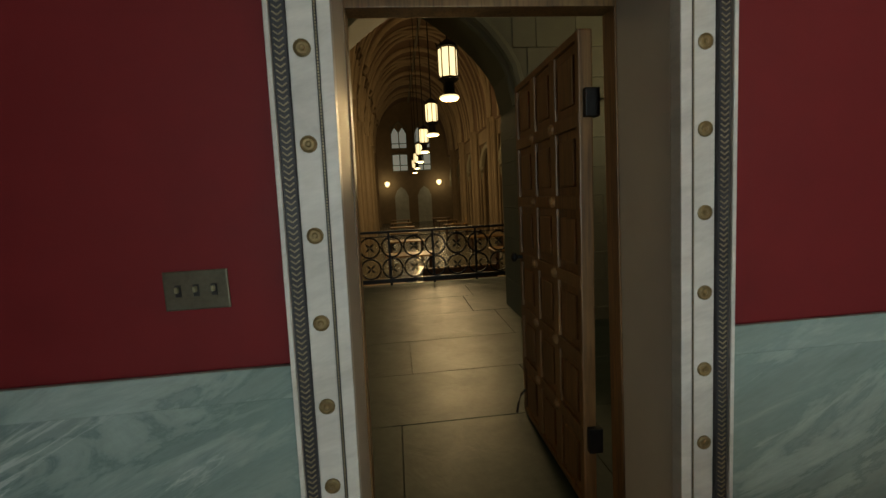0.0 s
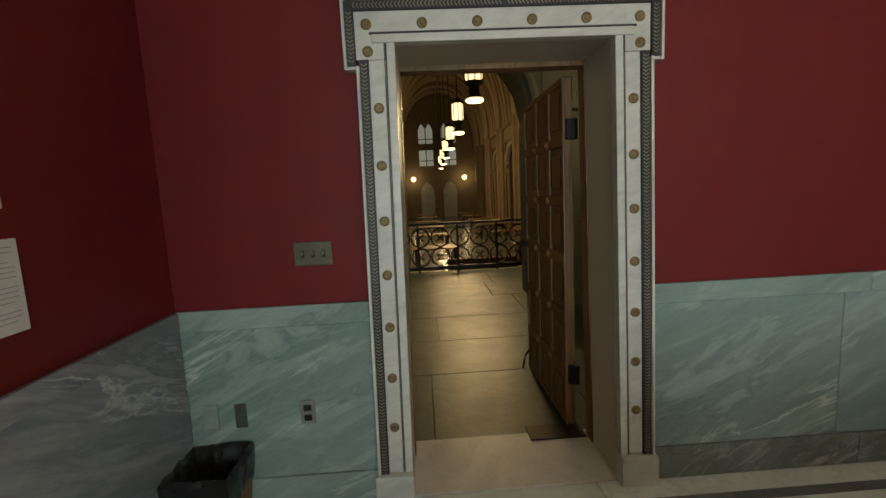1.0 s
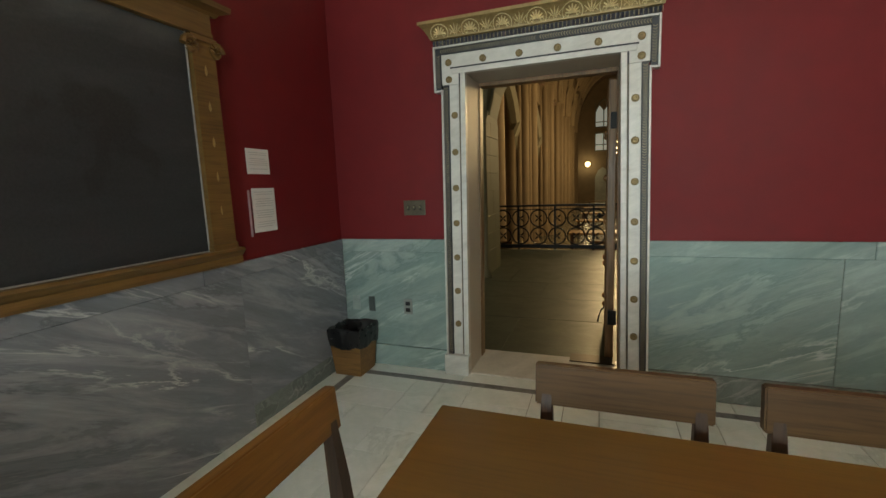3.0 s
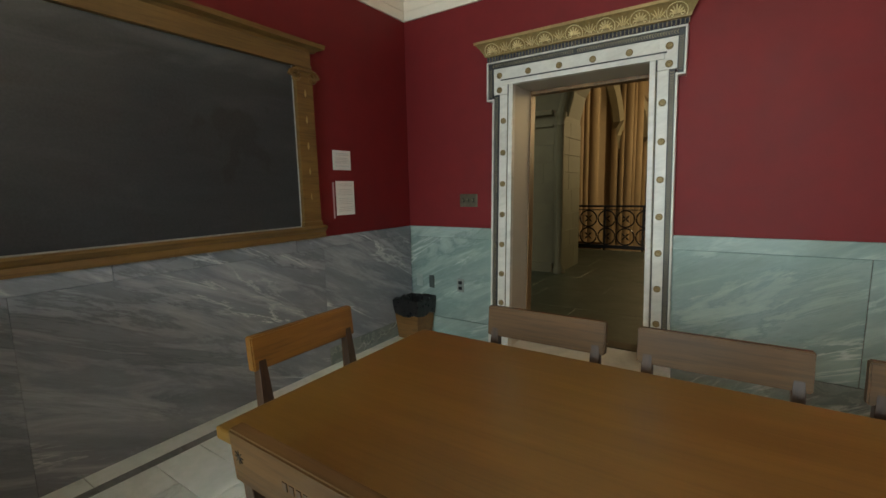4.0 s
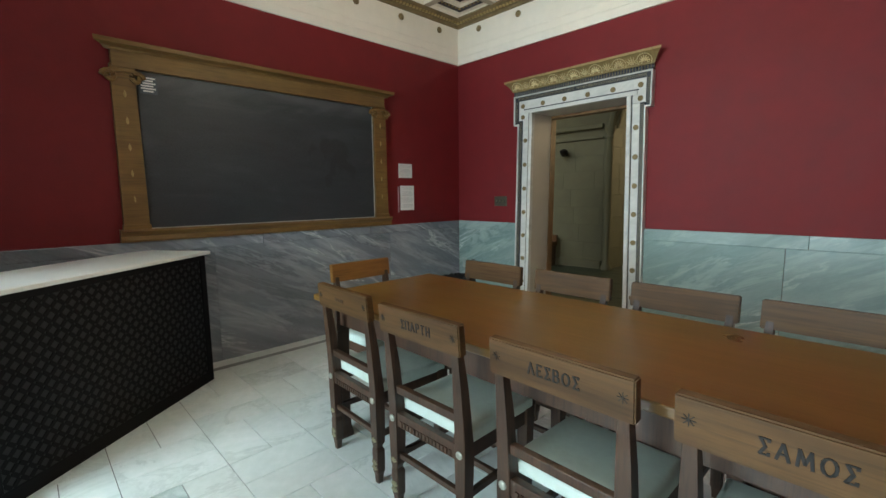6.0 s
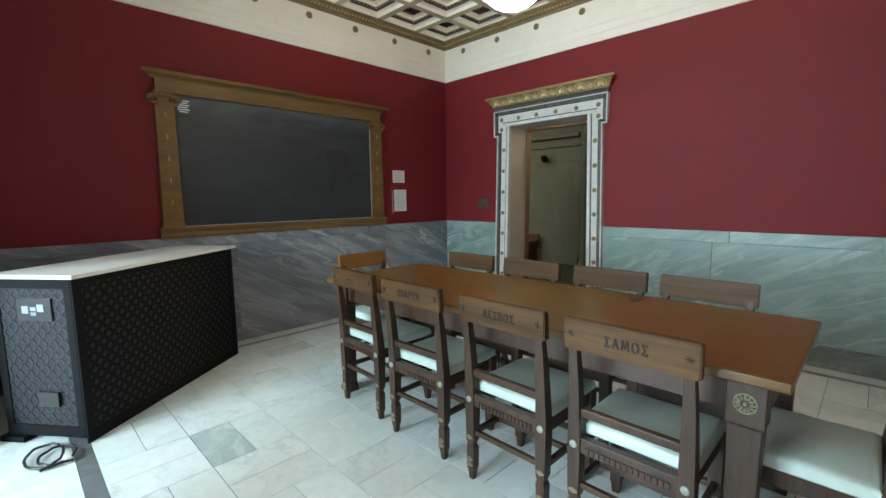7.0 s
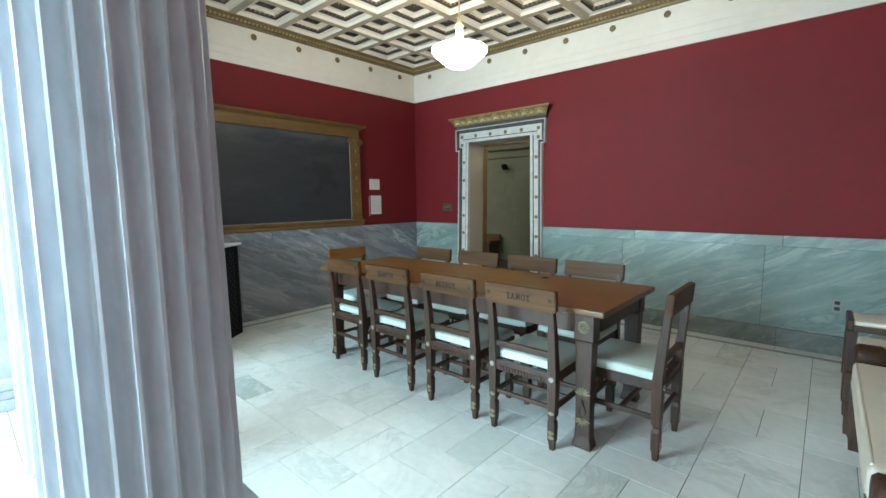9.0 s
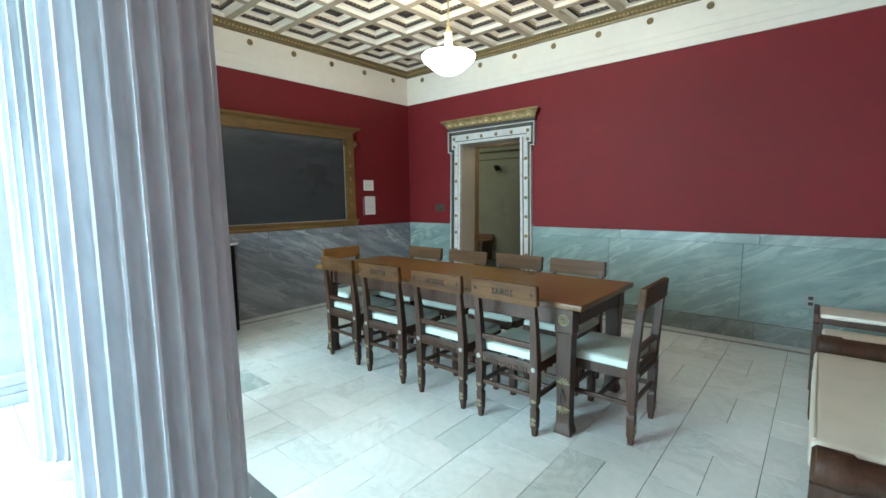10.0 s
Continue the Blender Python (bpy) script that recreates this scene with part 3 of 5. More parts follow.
def palmette(x):
    """A fan of seven lobes over two scrolls, on the slope of the cornice."""
    bm = bmesh.new()
    m = Matrix.Translation((x, F - 0.041, 2.288)) @ Matrix.Rotation(radians(36), 4, "X") @ Matrix.Scale(0.96, 4)
    for k in range(7):
        a = radians(-78 + 26 * k)
        r = 0.052 - 0.003 * abs(k - 3)
        tip, mid_ = Vector((math.sin(a) * r, 0, math.cos(a) * r + 0.012)), Vector((math.sin(a) * r * 0.5, -0.004, math.cos(a) * r * 0.5 + 0.012))
        side = Vector((math.cos(a), 0, -math.sin(a))) * 0.0055
        loft(bm, [[m @ (Vector((0, 0, 0.012)) + q) for q in (Vector((0.001, 0, 0)), Vector((0, -0.003, 0)), Vector((-0.001, 0, 0)), Vector((0, 0.003, 0)))],
                  [m @ (mid_ + q) for q in (side, Vector((0, -0.005, 0)), -side, Vector((0, 0.004, 0)))],
                  [m @ (tip + q) for q in (side * 0.7, Vector((0, -0.003, 0)), -side * 0.7, Vector((0, 0.003, 0)))]])
    ring = [m @ Vector((0.06 * math.cos(a), 0, 0.022 + 0.056 * math.sin(a))) for a in (radians(-30 + 20 * i) for i in range(13))]
    tube(bm, ring, 0.003, 5)
    for s in (-1, 1):
        tube(bm, [m @ Vector((s * (0.03 + 0.013 * math.cos(t) * (1 - t / 9)), -0.001, 0.006 + 0.013 * math.sin(t) * (1 - t / 9))) for t in (0.7 * i for i in range(9))], 0.0028, 5)
    return part("palmette", bm, PALE_GILT, surround, "raised gilt palmette")


def lotus(x):
    """A bud of five narrow petals on a stalk, between two palmettes."""
    bm = bmesh.new()
    m = Matrix.Translation((x, F - 0.041, 2.288)) @ Matrix.Rotation(radians(36), 4, "X") @ Matrix.Scale(0.96, 4)
    for k in range(5):
        a = radians(-44 + 22 * k)
        r = 0.070 - 0.004 * abs(k - 2)
        d, side = Vector((math.sin(a), 0, math.cos(a))), Vector((math.cos(a), 0, -math.sin(a)))
        loft(bm, [[m @ (d * r * f + side * w), m @ (d * r * f + Vector((0, -h, 0))), m @ (d * r * f - side * w), m @ (d * r * f + Vector((0, 0.003, 0)))] for f, w, h in ((0.08, 0.001, 0.002), (0.55, 0.0048, 0.006), (1.0, 0.0012, 0.002))])
    for q in (-1, 1):
        tube(bm, [m @ Vector((q * (0.006 + 0.03 * u), -0.001, 0.002 + 0.018 * math.sin(u * 3.0))) for u in (i / 7 for i in range(8))], 0.0026, 5)
    return part("lotus", bm, PALE_GILT, surround, "raised gilt lotus bud")


first, bud = palmette(DX0 - 0.135), lotus(DX0 - 0.03)
for k in range(1, 7):
    o = first.copy()
    scene.collection.objects.link(o)
    o.matrix_basis = pose(k * (DX1 - DX0 + 0.27) / 6, 0, 0)
    if k < 6:
        o = bud.copy()
        scene.collection.objects.link(o)
        o.matrix_basis = pose(k * (DX1 - DX0 + 0.27) / 6, 0, 0)

frame_ob = structure("door_1", rounded(DX0 - 0.05, DX0 + 0.006, 1.431, 1.52, 0.0, 2.03, 0.002), DOOR_WOOD, "oak door frame behind the marble surround")
part("frame_post", rounded(DX1 - 0.006, DX1 + 0.05, 1.431, 1.52, 0.0, 2.03, 0.002), DOOR_WOOD, frame_ob)
part("frame_head", rounded(DX0 - 0.05, DX1 + 0.05, 1.431, 1.52, 2.031, DZ + 0.03, 0.003), DOOR_WOOD, frame_ob)

# the doorway narrows upwards: both jambs lean in by the same slope
LEAN = 0.0163
mids = (DX0 + DX1) / 2


def lean_in(x, z):
    return x + (0.001 if x < mids else 0.006) + (LEAN if x < mids else -LEAN) * (min(z, DZ) - 1.08)


for ob in (surround, frame_ob, *surround.children, *frame_ob.children):
    kind = ob.name.split(".")[0]
    if kind == "disc" and ob.location.z < 1.9:
        ob.location.x = lean_in(ob.location.x, ob.location.z)
    elif kind in ("door_surround", "jamb", "inner_fillet", "flat_band", "beaded_line", "leaf_moulding", "outer_fillet", "plinth", "gilt_bead", "door_1", "frame_post"):
        for v in ob.data.vertices:
            v.co.x = lean_in(v.co.x, v.co.z)
    elif kind in ("ear_band", "ear_moulding", "ear_fillet", "lintel_moulding", "lintel_top_fillet", "gilt_leaf_row"):
        for v in ob.data.vertices:
            v.co.x += -0.009 if v.co.x < mids else 0.011
part("threshold", rounded(DX0 - 0.035, DX1 + 0.05, 1.116, 1.575, -0.03, 0.006, 0.003), WHITE_MARBLE, frame_ob, "white marble threshold")
part("floor_plate", rounded(0.684, DX1 + 0.01, 1.49, 1.64, 0.002, 0.014, 0.002), plain("dark_bronze_plate", (0.05, 0.04, 0.025), 0.4, 0.7), frame_ob, "dark bronze floor plate")

door = thing("oak_door", "heavy panelled oak door standing wide open", "door")
DXC = 0.935
bm = rounded(DXC + 0.010, DXC + 0.040, 1.63, 2.52, 0.016, 2.018, 0.003)
part("core", bm, DOOR_WOOD, door)
rows_z = [0.012 + 0.335 * k for k in range(7)]
cols_y = [1.62, 1.92, 2.21, 2.53]
for z in rows_z:
    part("rail", rounded(DXC - 0.006, DXC + 0.056, 1.625, 2.525, max(0.012, z - 0.03), min(2.025, z + 0.03), 0.006), DOOR_WOOD, door)
for y in cols_y:
    part("stile", rounded(DXC - 0.004, DXC + 0.054, max(1.62, y - 0.035), min(2.53, y + 0.035), 0.010, 2.027, 0.006), DOOR_WOOD, door)
for zi in range(6):
    for yi in range(3):
        z, y = (rows_z[zi] + rows_z[zi + 1]) / 2, (cols_y[yi] + cols_y[yi + 1]) / 2
        part("door_panel", rounded(DXC, DXC + 0.05, y - 0.08, y + 0.08, z - 0.10, z + 0.10, 0.010, 2), DOOR_WOOD, door)
for z in rows_z[1:-1]:
    for y in cols_y[1:-1]:
        bm = bmesh.new()
        turned(bm, 0, 0, [(0.026, 0), (0.026, 0.008), (0.016, 0.018), (0.004, 0.022)], 10)
        o = part("boss", bm, DOOR_WOOD, door)
        o.matrix_basis = pose(DXC - 0.006, y, z, 0, -90, 0)
for z in (0.33, 1.745):
    part("hinge", rounded(DXC + 0.012, DXC + 0.072, 1.592, 1.655, z - 0.055, z + 0.055, 0.004), IRON, door, "black iron strap hinge")
bm = bmesh.new()
turned(bm, 0, 0, [(0.012, 0), (0.012, 0.03), (0.028, 0.045), (0.028, 0.06), (0.01, 0.07)], 12)
o = part("knob", bm, IRON, door, "black iron knob")
o.matrix_basis = pose(DXC - 0.004, 2.47, 1.02, 0, -90, 0)
bm = bmesh.new()
tube(bm, [(DXC, 2.5, 0.16), (DXC - 0.03, 2.5, 0.13), (DXC - 0.05, 2.5, 0.07), (DXC - 0.06, 2.5, 0.012)], 0.008, 6)
part("door_stop", bm, IRON, door, "iron kick-down door stop")

# ---- columns ----


def column(x, y):
    ob = thing("marble_column", "fluted grey-white marble column on a moulded base", "column", "columns along the window bay", pose(x, y, 0))
    bm = bmesh.new()
    rings, n, per = [], 24, 14
    for z, r in ((0.20, 0.182), (0.215, 0.175), (0.24, 0.170), (0.7, 0.1665), (1.3, 0.161), (1.9, 0.1555), (2.4, 0.150), (2.52, 0.148)):
        ring = []
        for i in range(n * per):
            u = (i % per) / per
            dip = 0.0 if u < 0.2 else math.sin(math.pi * (u - 0.2) / 0.8) ** 0.7 * 0.0225
            a = 2 * math.pi * i / (n * per)
            ring.append(((r - dip) * math.cos(a), (r - dip) * math.sin(a), z))
        rings.append(ring)
    loft(bm, rings)
    part("shaft", bm, COLUMN_MARBLE, ob, "", True)
    bm = bmesh.new()
    turned(bm, 0, 0, [(0.217, 0.0), (0.226, 0.02), (0.229, 0.045), (0.221, 0.07), (0.198, 0.08), (0.184, 0.095), (0.180, 0.115), (0.189, 0.13), (0.205, 0.137), (0.212, 0.155), (0.208, 0.175), (0.189, 0.187), (0.175, 0.20)], 40)
    part("base", bm, COLUMN_MARBLE, ob, "", True)
    bm = bmesh.new()
    turned(bm, 0, 0, [(0.143, 2.50), (0.152, 2.53), (0.152, 2.56), (0.184, 2.62), (0.198, 2.64)], 32)
    box(bm, -0.23, 0.23, -0.19, 0.19, 2.64, 2.78)
    part("capital", bm, COLUMN_MARBLE, ob, "", True)
    return ob


column(2.719, -3.362)
column(1.27, -3.304)
pil = structure("anta", rounded(BX, -0.15, BAY - 0.17, BAY + 0.13, 0.2, 2.78, 0.004), COLUMN_MARBLE, "grey-white marble end pier with moulded base")
for z0, z1, d in ((0.0, 0.07, 0.05), (0.07, 0.13, 0.03), (0.13, 0.2, 0.04)):
    part("base_course", rounded(BX, -0.15 + d, BAY - 0.17 - d, BAY + 0.13 + d, z0, z1, 0.012, 3), COLUMN_MARBLE, pil)

# windows of the bay
for k, wx in enumerate(WIN_X):
    x0, x1 = wx - WIN_W / 2, wx + WIN_W / 2
    w = structure("window_%d" % (k + 1), rounded(x0, x1, WIN_Y - 0.22, WIN_Y - 0.16, WIN_Z0, WIN_Z0 + 0.06, 0.004), WHITE_TOP, "tall white framed window")
    for a, b in ((x0, x0 + 0.05), (wx - 0.025, wx + 0.025), (x1 - 0.05, x1)):
        part("window_frame", rounded(a, b, WIN_Y - 0.22, WIN_Y - 0.16, WIN_Z0 + 0.06, WIN_Z1, 0.004), WHITE_TOP, w)
    g, _, _, gb = nodes_of("window_glass_%d" % k, 0.02)
    gb.inputs["Transmission Weight"].default_value = 1.0
    for a, b in ((x0 + 0.05, wx - 0.025), (wx + 0.025, x1 - 0.05)):
        p = part("pane", rounded(a, b, WIN_Y - 0.195, WIN_Y - 0.187, WIN_Z0 + 0.06, WIN_Z1, 0.001, 1), g, w)
        p.visible_shadow = False
bm = bmesh.new()
box(bm, -60, 60, -90, WIN_Y - 0.3, -3.0, -2.9)
structure("ground", bm, plain("lawn", (0.06, 0.08, 0.03), 0.9, 0, 0.3, 4, 0.3), "grass outside the windows")

# ---- table ----
T0, T1, TY0, TY1, TZ = 0.490, 2.928, -1.522, -0.690, 0.75
table = thing("long_table", "long varnished oak table with square carved legs", "table")
part("tabletop", rounded(T0, T1, TY0, TY1, TZ - 0.032, TZ, 0.006, 3), TABLE_TOP, table, "glossy brown varnished top")
for y0 in (TY0 + 0.035, TY1 - 0.075):
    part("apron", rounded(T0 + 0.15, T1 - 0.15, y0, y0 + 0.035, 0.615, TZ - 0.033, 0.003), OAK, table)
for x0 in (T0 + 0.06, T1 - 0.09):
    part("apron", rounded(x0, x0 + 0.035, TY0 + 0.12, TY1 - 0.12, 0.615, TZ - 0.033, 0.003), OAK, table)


def rosette(parent, m, r=0.03, petals=12, name="rosette"):
    bm = bmesh.new()
    for k in range(petals):
        a = 2 * math.pi * k / petals
        d, s = Vector((math.cos(a), math.sin(a), 0)), Vector((-math.sin(a), math.cos(a), 0))
        up = Vector((0, 0, 1))
        loft(bm, [[m @ (d * r * f + s * w * r + up * h), m @ (d * r * f + up * (h + 0.004)), m @ (d * r * f - s * w * r + up * h), m @ (d * r * f + up * 0.0)][::1] for f, w, h in ((0.36, 0.06, 0.003), (0.68, 0.17, 0.004), (0.9, 0.08, 0.002))])
    tube(bm, [m @ Vector((r * math.cos(0.3491 * i), r * math.sin(0.3491 * i), 0.001)) for i in range(18)], 0.0028, 5, True)
    t = bmesh.new()
    turned(t, 0, 0, [(r * 0.22, 0), (r * 0.22, 0.005), (r * 0.1, 0.008)], 12)
    bmesh.ops.transform(t, matrix=m, verts=t.verts[:])
    tmp = bpy.data.meshes.new("tmp")
    t.to_mesh(tmp)
    t.free()
    bm.from_mesh(tmp)
    bpy.data.meshes.remove(tmp)
    return part(name, bm, BRASS, parent, "worn brass rosette")


BRASS = plain("worn_brass", (0.29, 0.27, 0.165), 0.42, 0.4, 0.3, 120, 0.2)


def fan(parent, x, y, z, sy, up):
    """A half palmette of brass inlay on a leg."""
    bm = bmesh.new()
    for k in range(7):
        a = radians(-72 + 24 * k)
        d = Vector((math.sin(a), 0, math.cos(a) * up))
        s = Vector((math.cos(a), 0, -math.sin(a) * up)) * 0.0052
        f = Vector((0, sy, 0)) * 0.005
        c = Vector((x, y, z))
        loft(bm, [[c + d * q + s * w, c + d * q + f, c + d * q - s * w, c + d * q - f] for q, w in ((0.006, 0.4), (0.026, 1.1), (0.044, 0.7))])
    return part("palmette", bm, BRASS, parent, "brass palmette")


for lx in (T0 + 0.15, T1 - 0.105):
    for ly in (TY0 + 0.055, TY1 - 0.055):
        bm = bmesh.new()
        prof = [(0.050, 0.0), (0.050, 0.020), (0.044, 0.042), (0.040, 0.065), (0.039, 0.2), (0.043, 0.45), (0.046, 0.58), (0.052, 0.585), (0.052, TZ - 0.033)]
        loft(bm, [[(lx - r, ly - r * 0.8, z), (lx + r, ly - r * 0.8, z), (lx + r, ly + r * 0.8, z), (lx - r, ly + r * 0.8, z)] for r, z in prof])
        bmesh.ops.bevel(bm, geom=bm.edges[:], offset=0.003, segments=1, affect="EDGES")
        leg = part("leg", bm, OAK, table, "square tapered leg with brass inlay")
        s = -1 if ly < -1.1 else 1
        rosette(leg, Matrix.Translation((lx, ly + s * 0.0425, 0.655)) @ Matrix.Rotation(radians(90 * -s), 4, "X"), 0.029)
        fan(leg, lx, ly + s * 0.034, 0.29, s, 1)
        fan(leg, lx, ly + s * 0.034, 0.165, s, -1)
        bm = bmesh.new()
        for dx in (-0.014, 0.014):
            tube(bm, [(lx + dx * (0.7 + 0.5 * math.sin(q)), ly + s * 0.0345, 0.185 + 0.085 * q / 6.28) for q in (0.5 * i for i in range(13))], 0.0028, 5)
        part("carved_scroll", bm, BLACK, leg, "dark carved scrollwork")

# ---- chairs ----
STROKES = {
    "\u03a3": [((0.42, 0.13), (0.42, 0), (0, 0), (0.26, 0.5), (0, 1), (0.42, 1), (0.42, 0.87))],
    "\u0391": [((0, 0), (0.28, 1), (0.56, 0)), ((0.1, 0.36), (0.46, 0.36))],
    "\u039c": [((0, 0), (0.08, 1), (0.33, 0.2), (0.58, 1), (0.66, 0))],
    "\u039f": [tuple((0.3 + 0.3 * math.cos(0.449 * i), 0.5 + 0.5 * math.sin(0.449 * i)) for i in range(15))],
    "\u039b": [((0, 0), (0.28, 1), (0.56, 0))],
    "\u0395": [((0.4, 0.1), (0.4, 0), (0, 0), (0, 1), (0.4, 1), (0.4, 0.9)), ((0, 0.5), (0.3, 0.5))],
    "\u0392": [((0, 0), (0, 1), (0.3, 1), (0.4, 0.88), (0.4, 0.65), (0.28, 0.53), (0, 0.53)), ((0.28, 0.53), (0.45, 0.4), (0.45, 0.12), (0.3, 0), (0, 0))],
    "\u03a0": [((0, 0), (0, 1), (0.5, 1), (0.5, 0))],
    "\u03a1": [((0, 0), (0, 1), (0.3, 1), (0.42, 0.88), (0.42, 0.62), (0.3, 0.5), (0, 0.5))],
    "\u03a4": [((0, 1), (0.5, 1)), ((0.25, 1), (0.25, 0))],
    "\u0397": [((0, 0), (0, 1)), ((0.48, 0), (0.48, 1)), ((0, 0.5), (0.48, 0.5))],
}


def lettering(word, height):
    """Carved capitals built from bars, centred, in the x-z plane."""
    bm = bmesh.new()
    total = sum(max(p[0] for s in STROKES[c] for p in s) for c in word) + 0.36 * (len(word) - 1)
    x = -total / 2
    for c in word:
        for s in STROKES[c]:
            for (ax, az), (bx, bz) in zip(s, s[1:]):
                a, b = Vector((x + ax, 0, az - 0.5)) * height, Vector((x + bx, 0, bz - 0.5)) * height
                d = (b - a).normalized()
                u = Vector((-d.z, 0, d.x)) * height * (0.085 if abs(d.x) < 0.75 else 0.055)
                e = d * height * 0.04
                y = Vector((0, 0.0012, 0))
                vs = [bm.verts.new(q) for q in (a - e - u - y, b + e - u - y, b + e + u - y, a - e + u - y, a - e - u + y, b + e - u + y, b + e + u + y, a - e + u + y)]
                for f in ((3, 2, 1, 0), (4, 5, 6, 7), (0, 1, 5, 4), (1, 2, 6, 5), (2, 3, 7, 6), (3, 0, 4, 7)):
                    bm.faces.new([vs[i] for i in f])
        x += max(p[0] for s in STROKES[c] for p in s) + 0.36
    return bm


CARVE = plain("dark_carving", (0.010, 0.008, 0.007), 0.75, 0, 0.2, 60, 0.1)
SILVERED = plain("silvered_stud", (0.31, 0.32, 0.27), 0.4, 0.3, 0.15, 80)
HW = 0.207    # half width of a chair


def chair(m, label, word="", crest_wood=None):
    """Faces +y; the origin lies on the floor between the back feet."""
    ob = thing("dining_chair", label, "chair", "chairs round the table", m)
    for s in (-1, 1):
        bm = bmesh.new()
        path_ = [(0.0, 0.0, 0.013), (0.0, 0.04, 0.016), (0.0, 0.055, 0.020), (0.0, 0.15, 0.021), (-0.004, 0.17, 0.016), (0.0, 0.19, 0.022), (0.0, 0.36, 0.024), (0.0, 0.43, 0.024), (-0.016, 0.62, 0.019), (-0.041, 0.84, 0.012)]
        loft(bm, [[(s * (HW - 0.024) - r, y - r, z), (s * (HW - 0.024) + r, y - r, z), (s * (HW - 0.024) + r, y + r, z), (s * (HW - 0.024) - r, y + r, z)] for y, z, r in path_])
        bmesh.ops.bevel(bm, geom=[e for e in bm.edges if abs((e.verts[0].co - e.verts[1].co).z) > 0.015], offset=0.003, segments=1, affect="EDGES")
        leg = part("back_post", bm, OAK, ob)
        bm = bmesh.new()
        turned(bm, 0, 0, [(0.0145, 0), (0.0145, 0.003), (0.010, 0.006), (0.003, 0.007)], 14)
        o = part("stud", bm, SILVERED, leg, "pale silvered stud")
        o.matrix_basis = pose(s * (HW - 0.024), -0.0245, 0.385, 90, 0, 0)
        for z in (0.195, 0.09, 0.065):
            bm = bmesh.new()
            for k in range(5):
                box(bm, -0.0027, 0.0027, -0.003, 0.001, 0.0, 0.021, Matrix.Rotation(radians(-60 + 30 * k), 4, "Y"))
            o = part("inlay", bm, BRASS, leg, "pale inlaid palmette")
            o.matrix_basis = pose(s * (HW - 0.024), -0.0215, z)
        bm = bmesh.new()
        fx, fy = s * (HW - 0.026), 0.365
        loft(bm, [[(fx - r, fy - r, z), (fx + r, fy - r, z), (fx + r, fy + r, z), (fx - r, fy + r, z)] for z, r in ((0.0, 0.014), (0.04, 0.017), (0.055, 0.021), (0.15, 0.021), (0.17, 0.016), (0.19, 0.022), (0.42, 0.024))])
        part("front_leg", bm, OAK, ob)
        part("side_rail", rounded(s * (HW - 0.026) - 0.012, s * (HW - 0.026) + 0.012, 0.022, 0.345, 0.355, 0.415, 0.003), OAK, ob)
        part("side_stretcher", rounded(s * (HW - 0.026) - 0.010, s * (HW - 0.026) + 0.010, 0.02, 0.347, 0.205, 0.23, 0.003), OAK, ob)
    part("back_rail", rounded(-HW + 0.046, HW - 0.046, -0.018, 0.010, 0.355, 0.412, 0.003), OAK, ob)
    bm = bmesh.new()
    for k in range(15):
        x = -0.133 + 0.019 * k
        box(bm, x - 0.006, x + 0.006, -0.023, -0.016, 0.36, 0.384)
    tagged(part("dentil_course", bm, OAK, ob, "carved dentils under the seat"), kind="stuff")
    part("front_rail", rounded(-HW + 0.05, HW - 0.05, 0.355, 0.38, 0.355, 0.412, 0.003), OAK, ob)
    part("back_stretcher", rounded(-HW + 0.045, HW - 0.045, -0.010, 0.010, 0.215, 0.237, 0.003), OAK, ob)
    part("middle_stretcher", rounded(-HW + 0.036, HW - 0.036, 0.17, 0.19, 0.207, 0.229, 0.003), OAK, ob)
    for x in (-0.05, 0.0, 0.05):
        bm = bmesh.new()
        turned(bm, x, 0.368, [(0.008, 0.21), (0.013, 0.24), (0.007, 0.27), (0.013, 0.31), (0.009, 0.355)], 8)
        part("spindle", bm, OAK, ob)
    part("front_stretcher", rounded(-HW + 0.045, HW - 0.045, 0.357, 0.378, 0.19, 0.212, 0.003), OAK, ob)
    # cross rail and crest rail lie in the leaning plane of the posts
    lean = math.atan2(0.032, 0.41)
    tilt = Matrix.Translation((0, 0, 0.43)) @ Matrix.Rotation(lean, 4, "X")
    part("cross_rail", rounded(-HW + 0.045, HW - 0.045, -0.013, 0.011, 0.062, 0.094, 0.004, 2, tilt), OAK, ob)
    bm = bmesh.new()
    loft(bm, [[tuple(tilt @ Vector((x, y, z))) for x, y, z in ((xx, -0.026, 0.314), (xx, 0.008, 0.314), (xx, 0.006, 0.424), (xx, -0.026, 0.424))] for xx in (-HW - 0.006, -HW + 0.03, 0, HW - 0.03, HW + 0.006)])
    bmesh.ops.bevel(bm, geom=bm.edges[:], offset=0.004, segments=2, affect="EDGES", clamp_overlap=True)
    crest = part("crest_rail", bm, crest_wood or OAK_X, ob)
    if word == "-":
        bm = bmesh.new()
        for k in range(4):
            box(bm, -0.050 + 0.019 * k, -0.038 + 0.019 * k, -0.0009, 0.0009, -0.008, 0.008)
        o = part("lettering", bm, OAK, crest, "dark carved lettering")
    elif word:
        o = part("lettering", lettering(word, 0.032), CARVE, crest, "dark carved capital letters")
    if word:
        o.matrix_basis = tilt @ Matrix.Translation((0, -0.0266, 0.371))
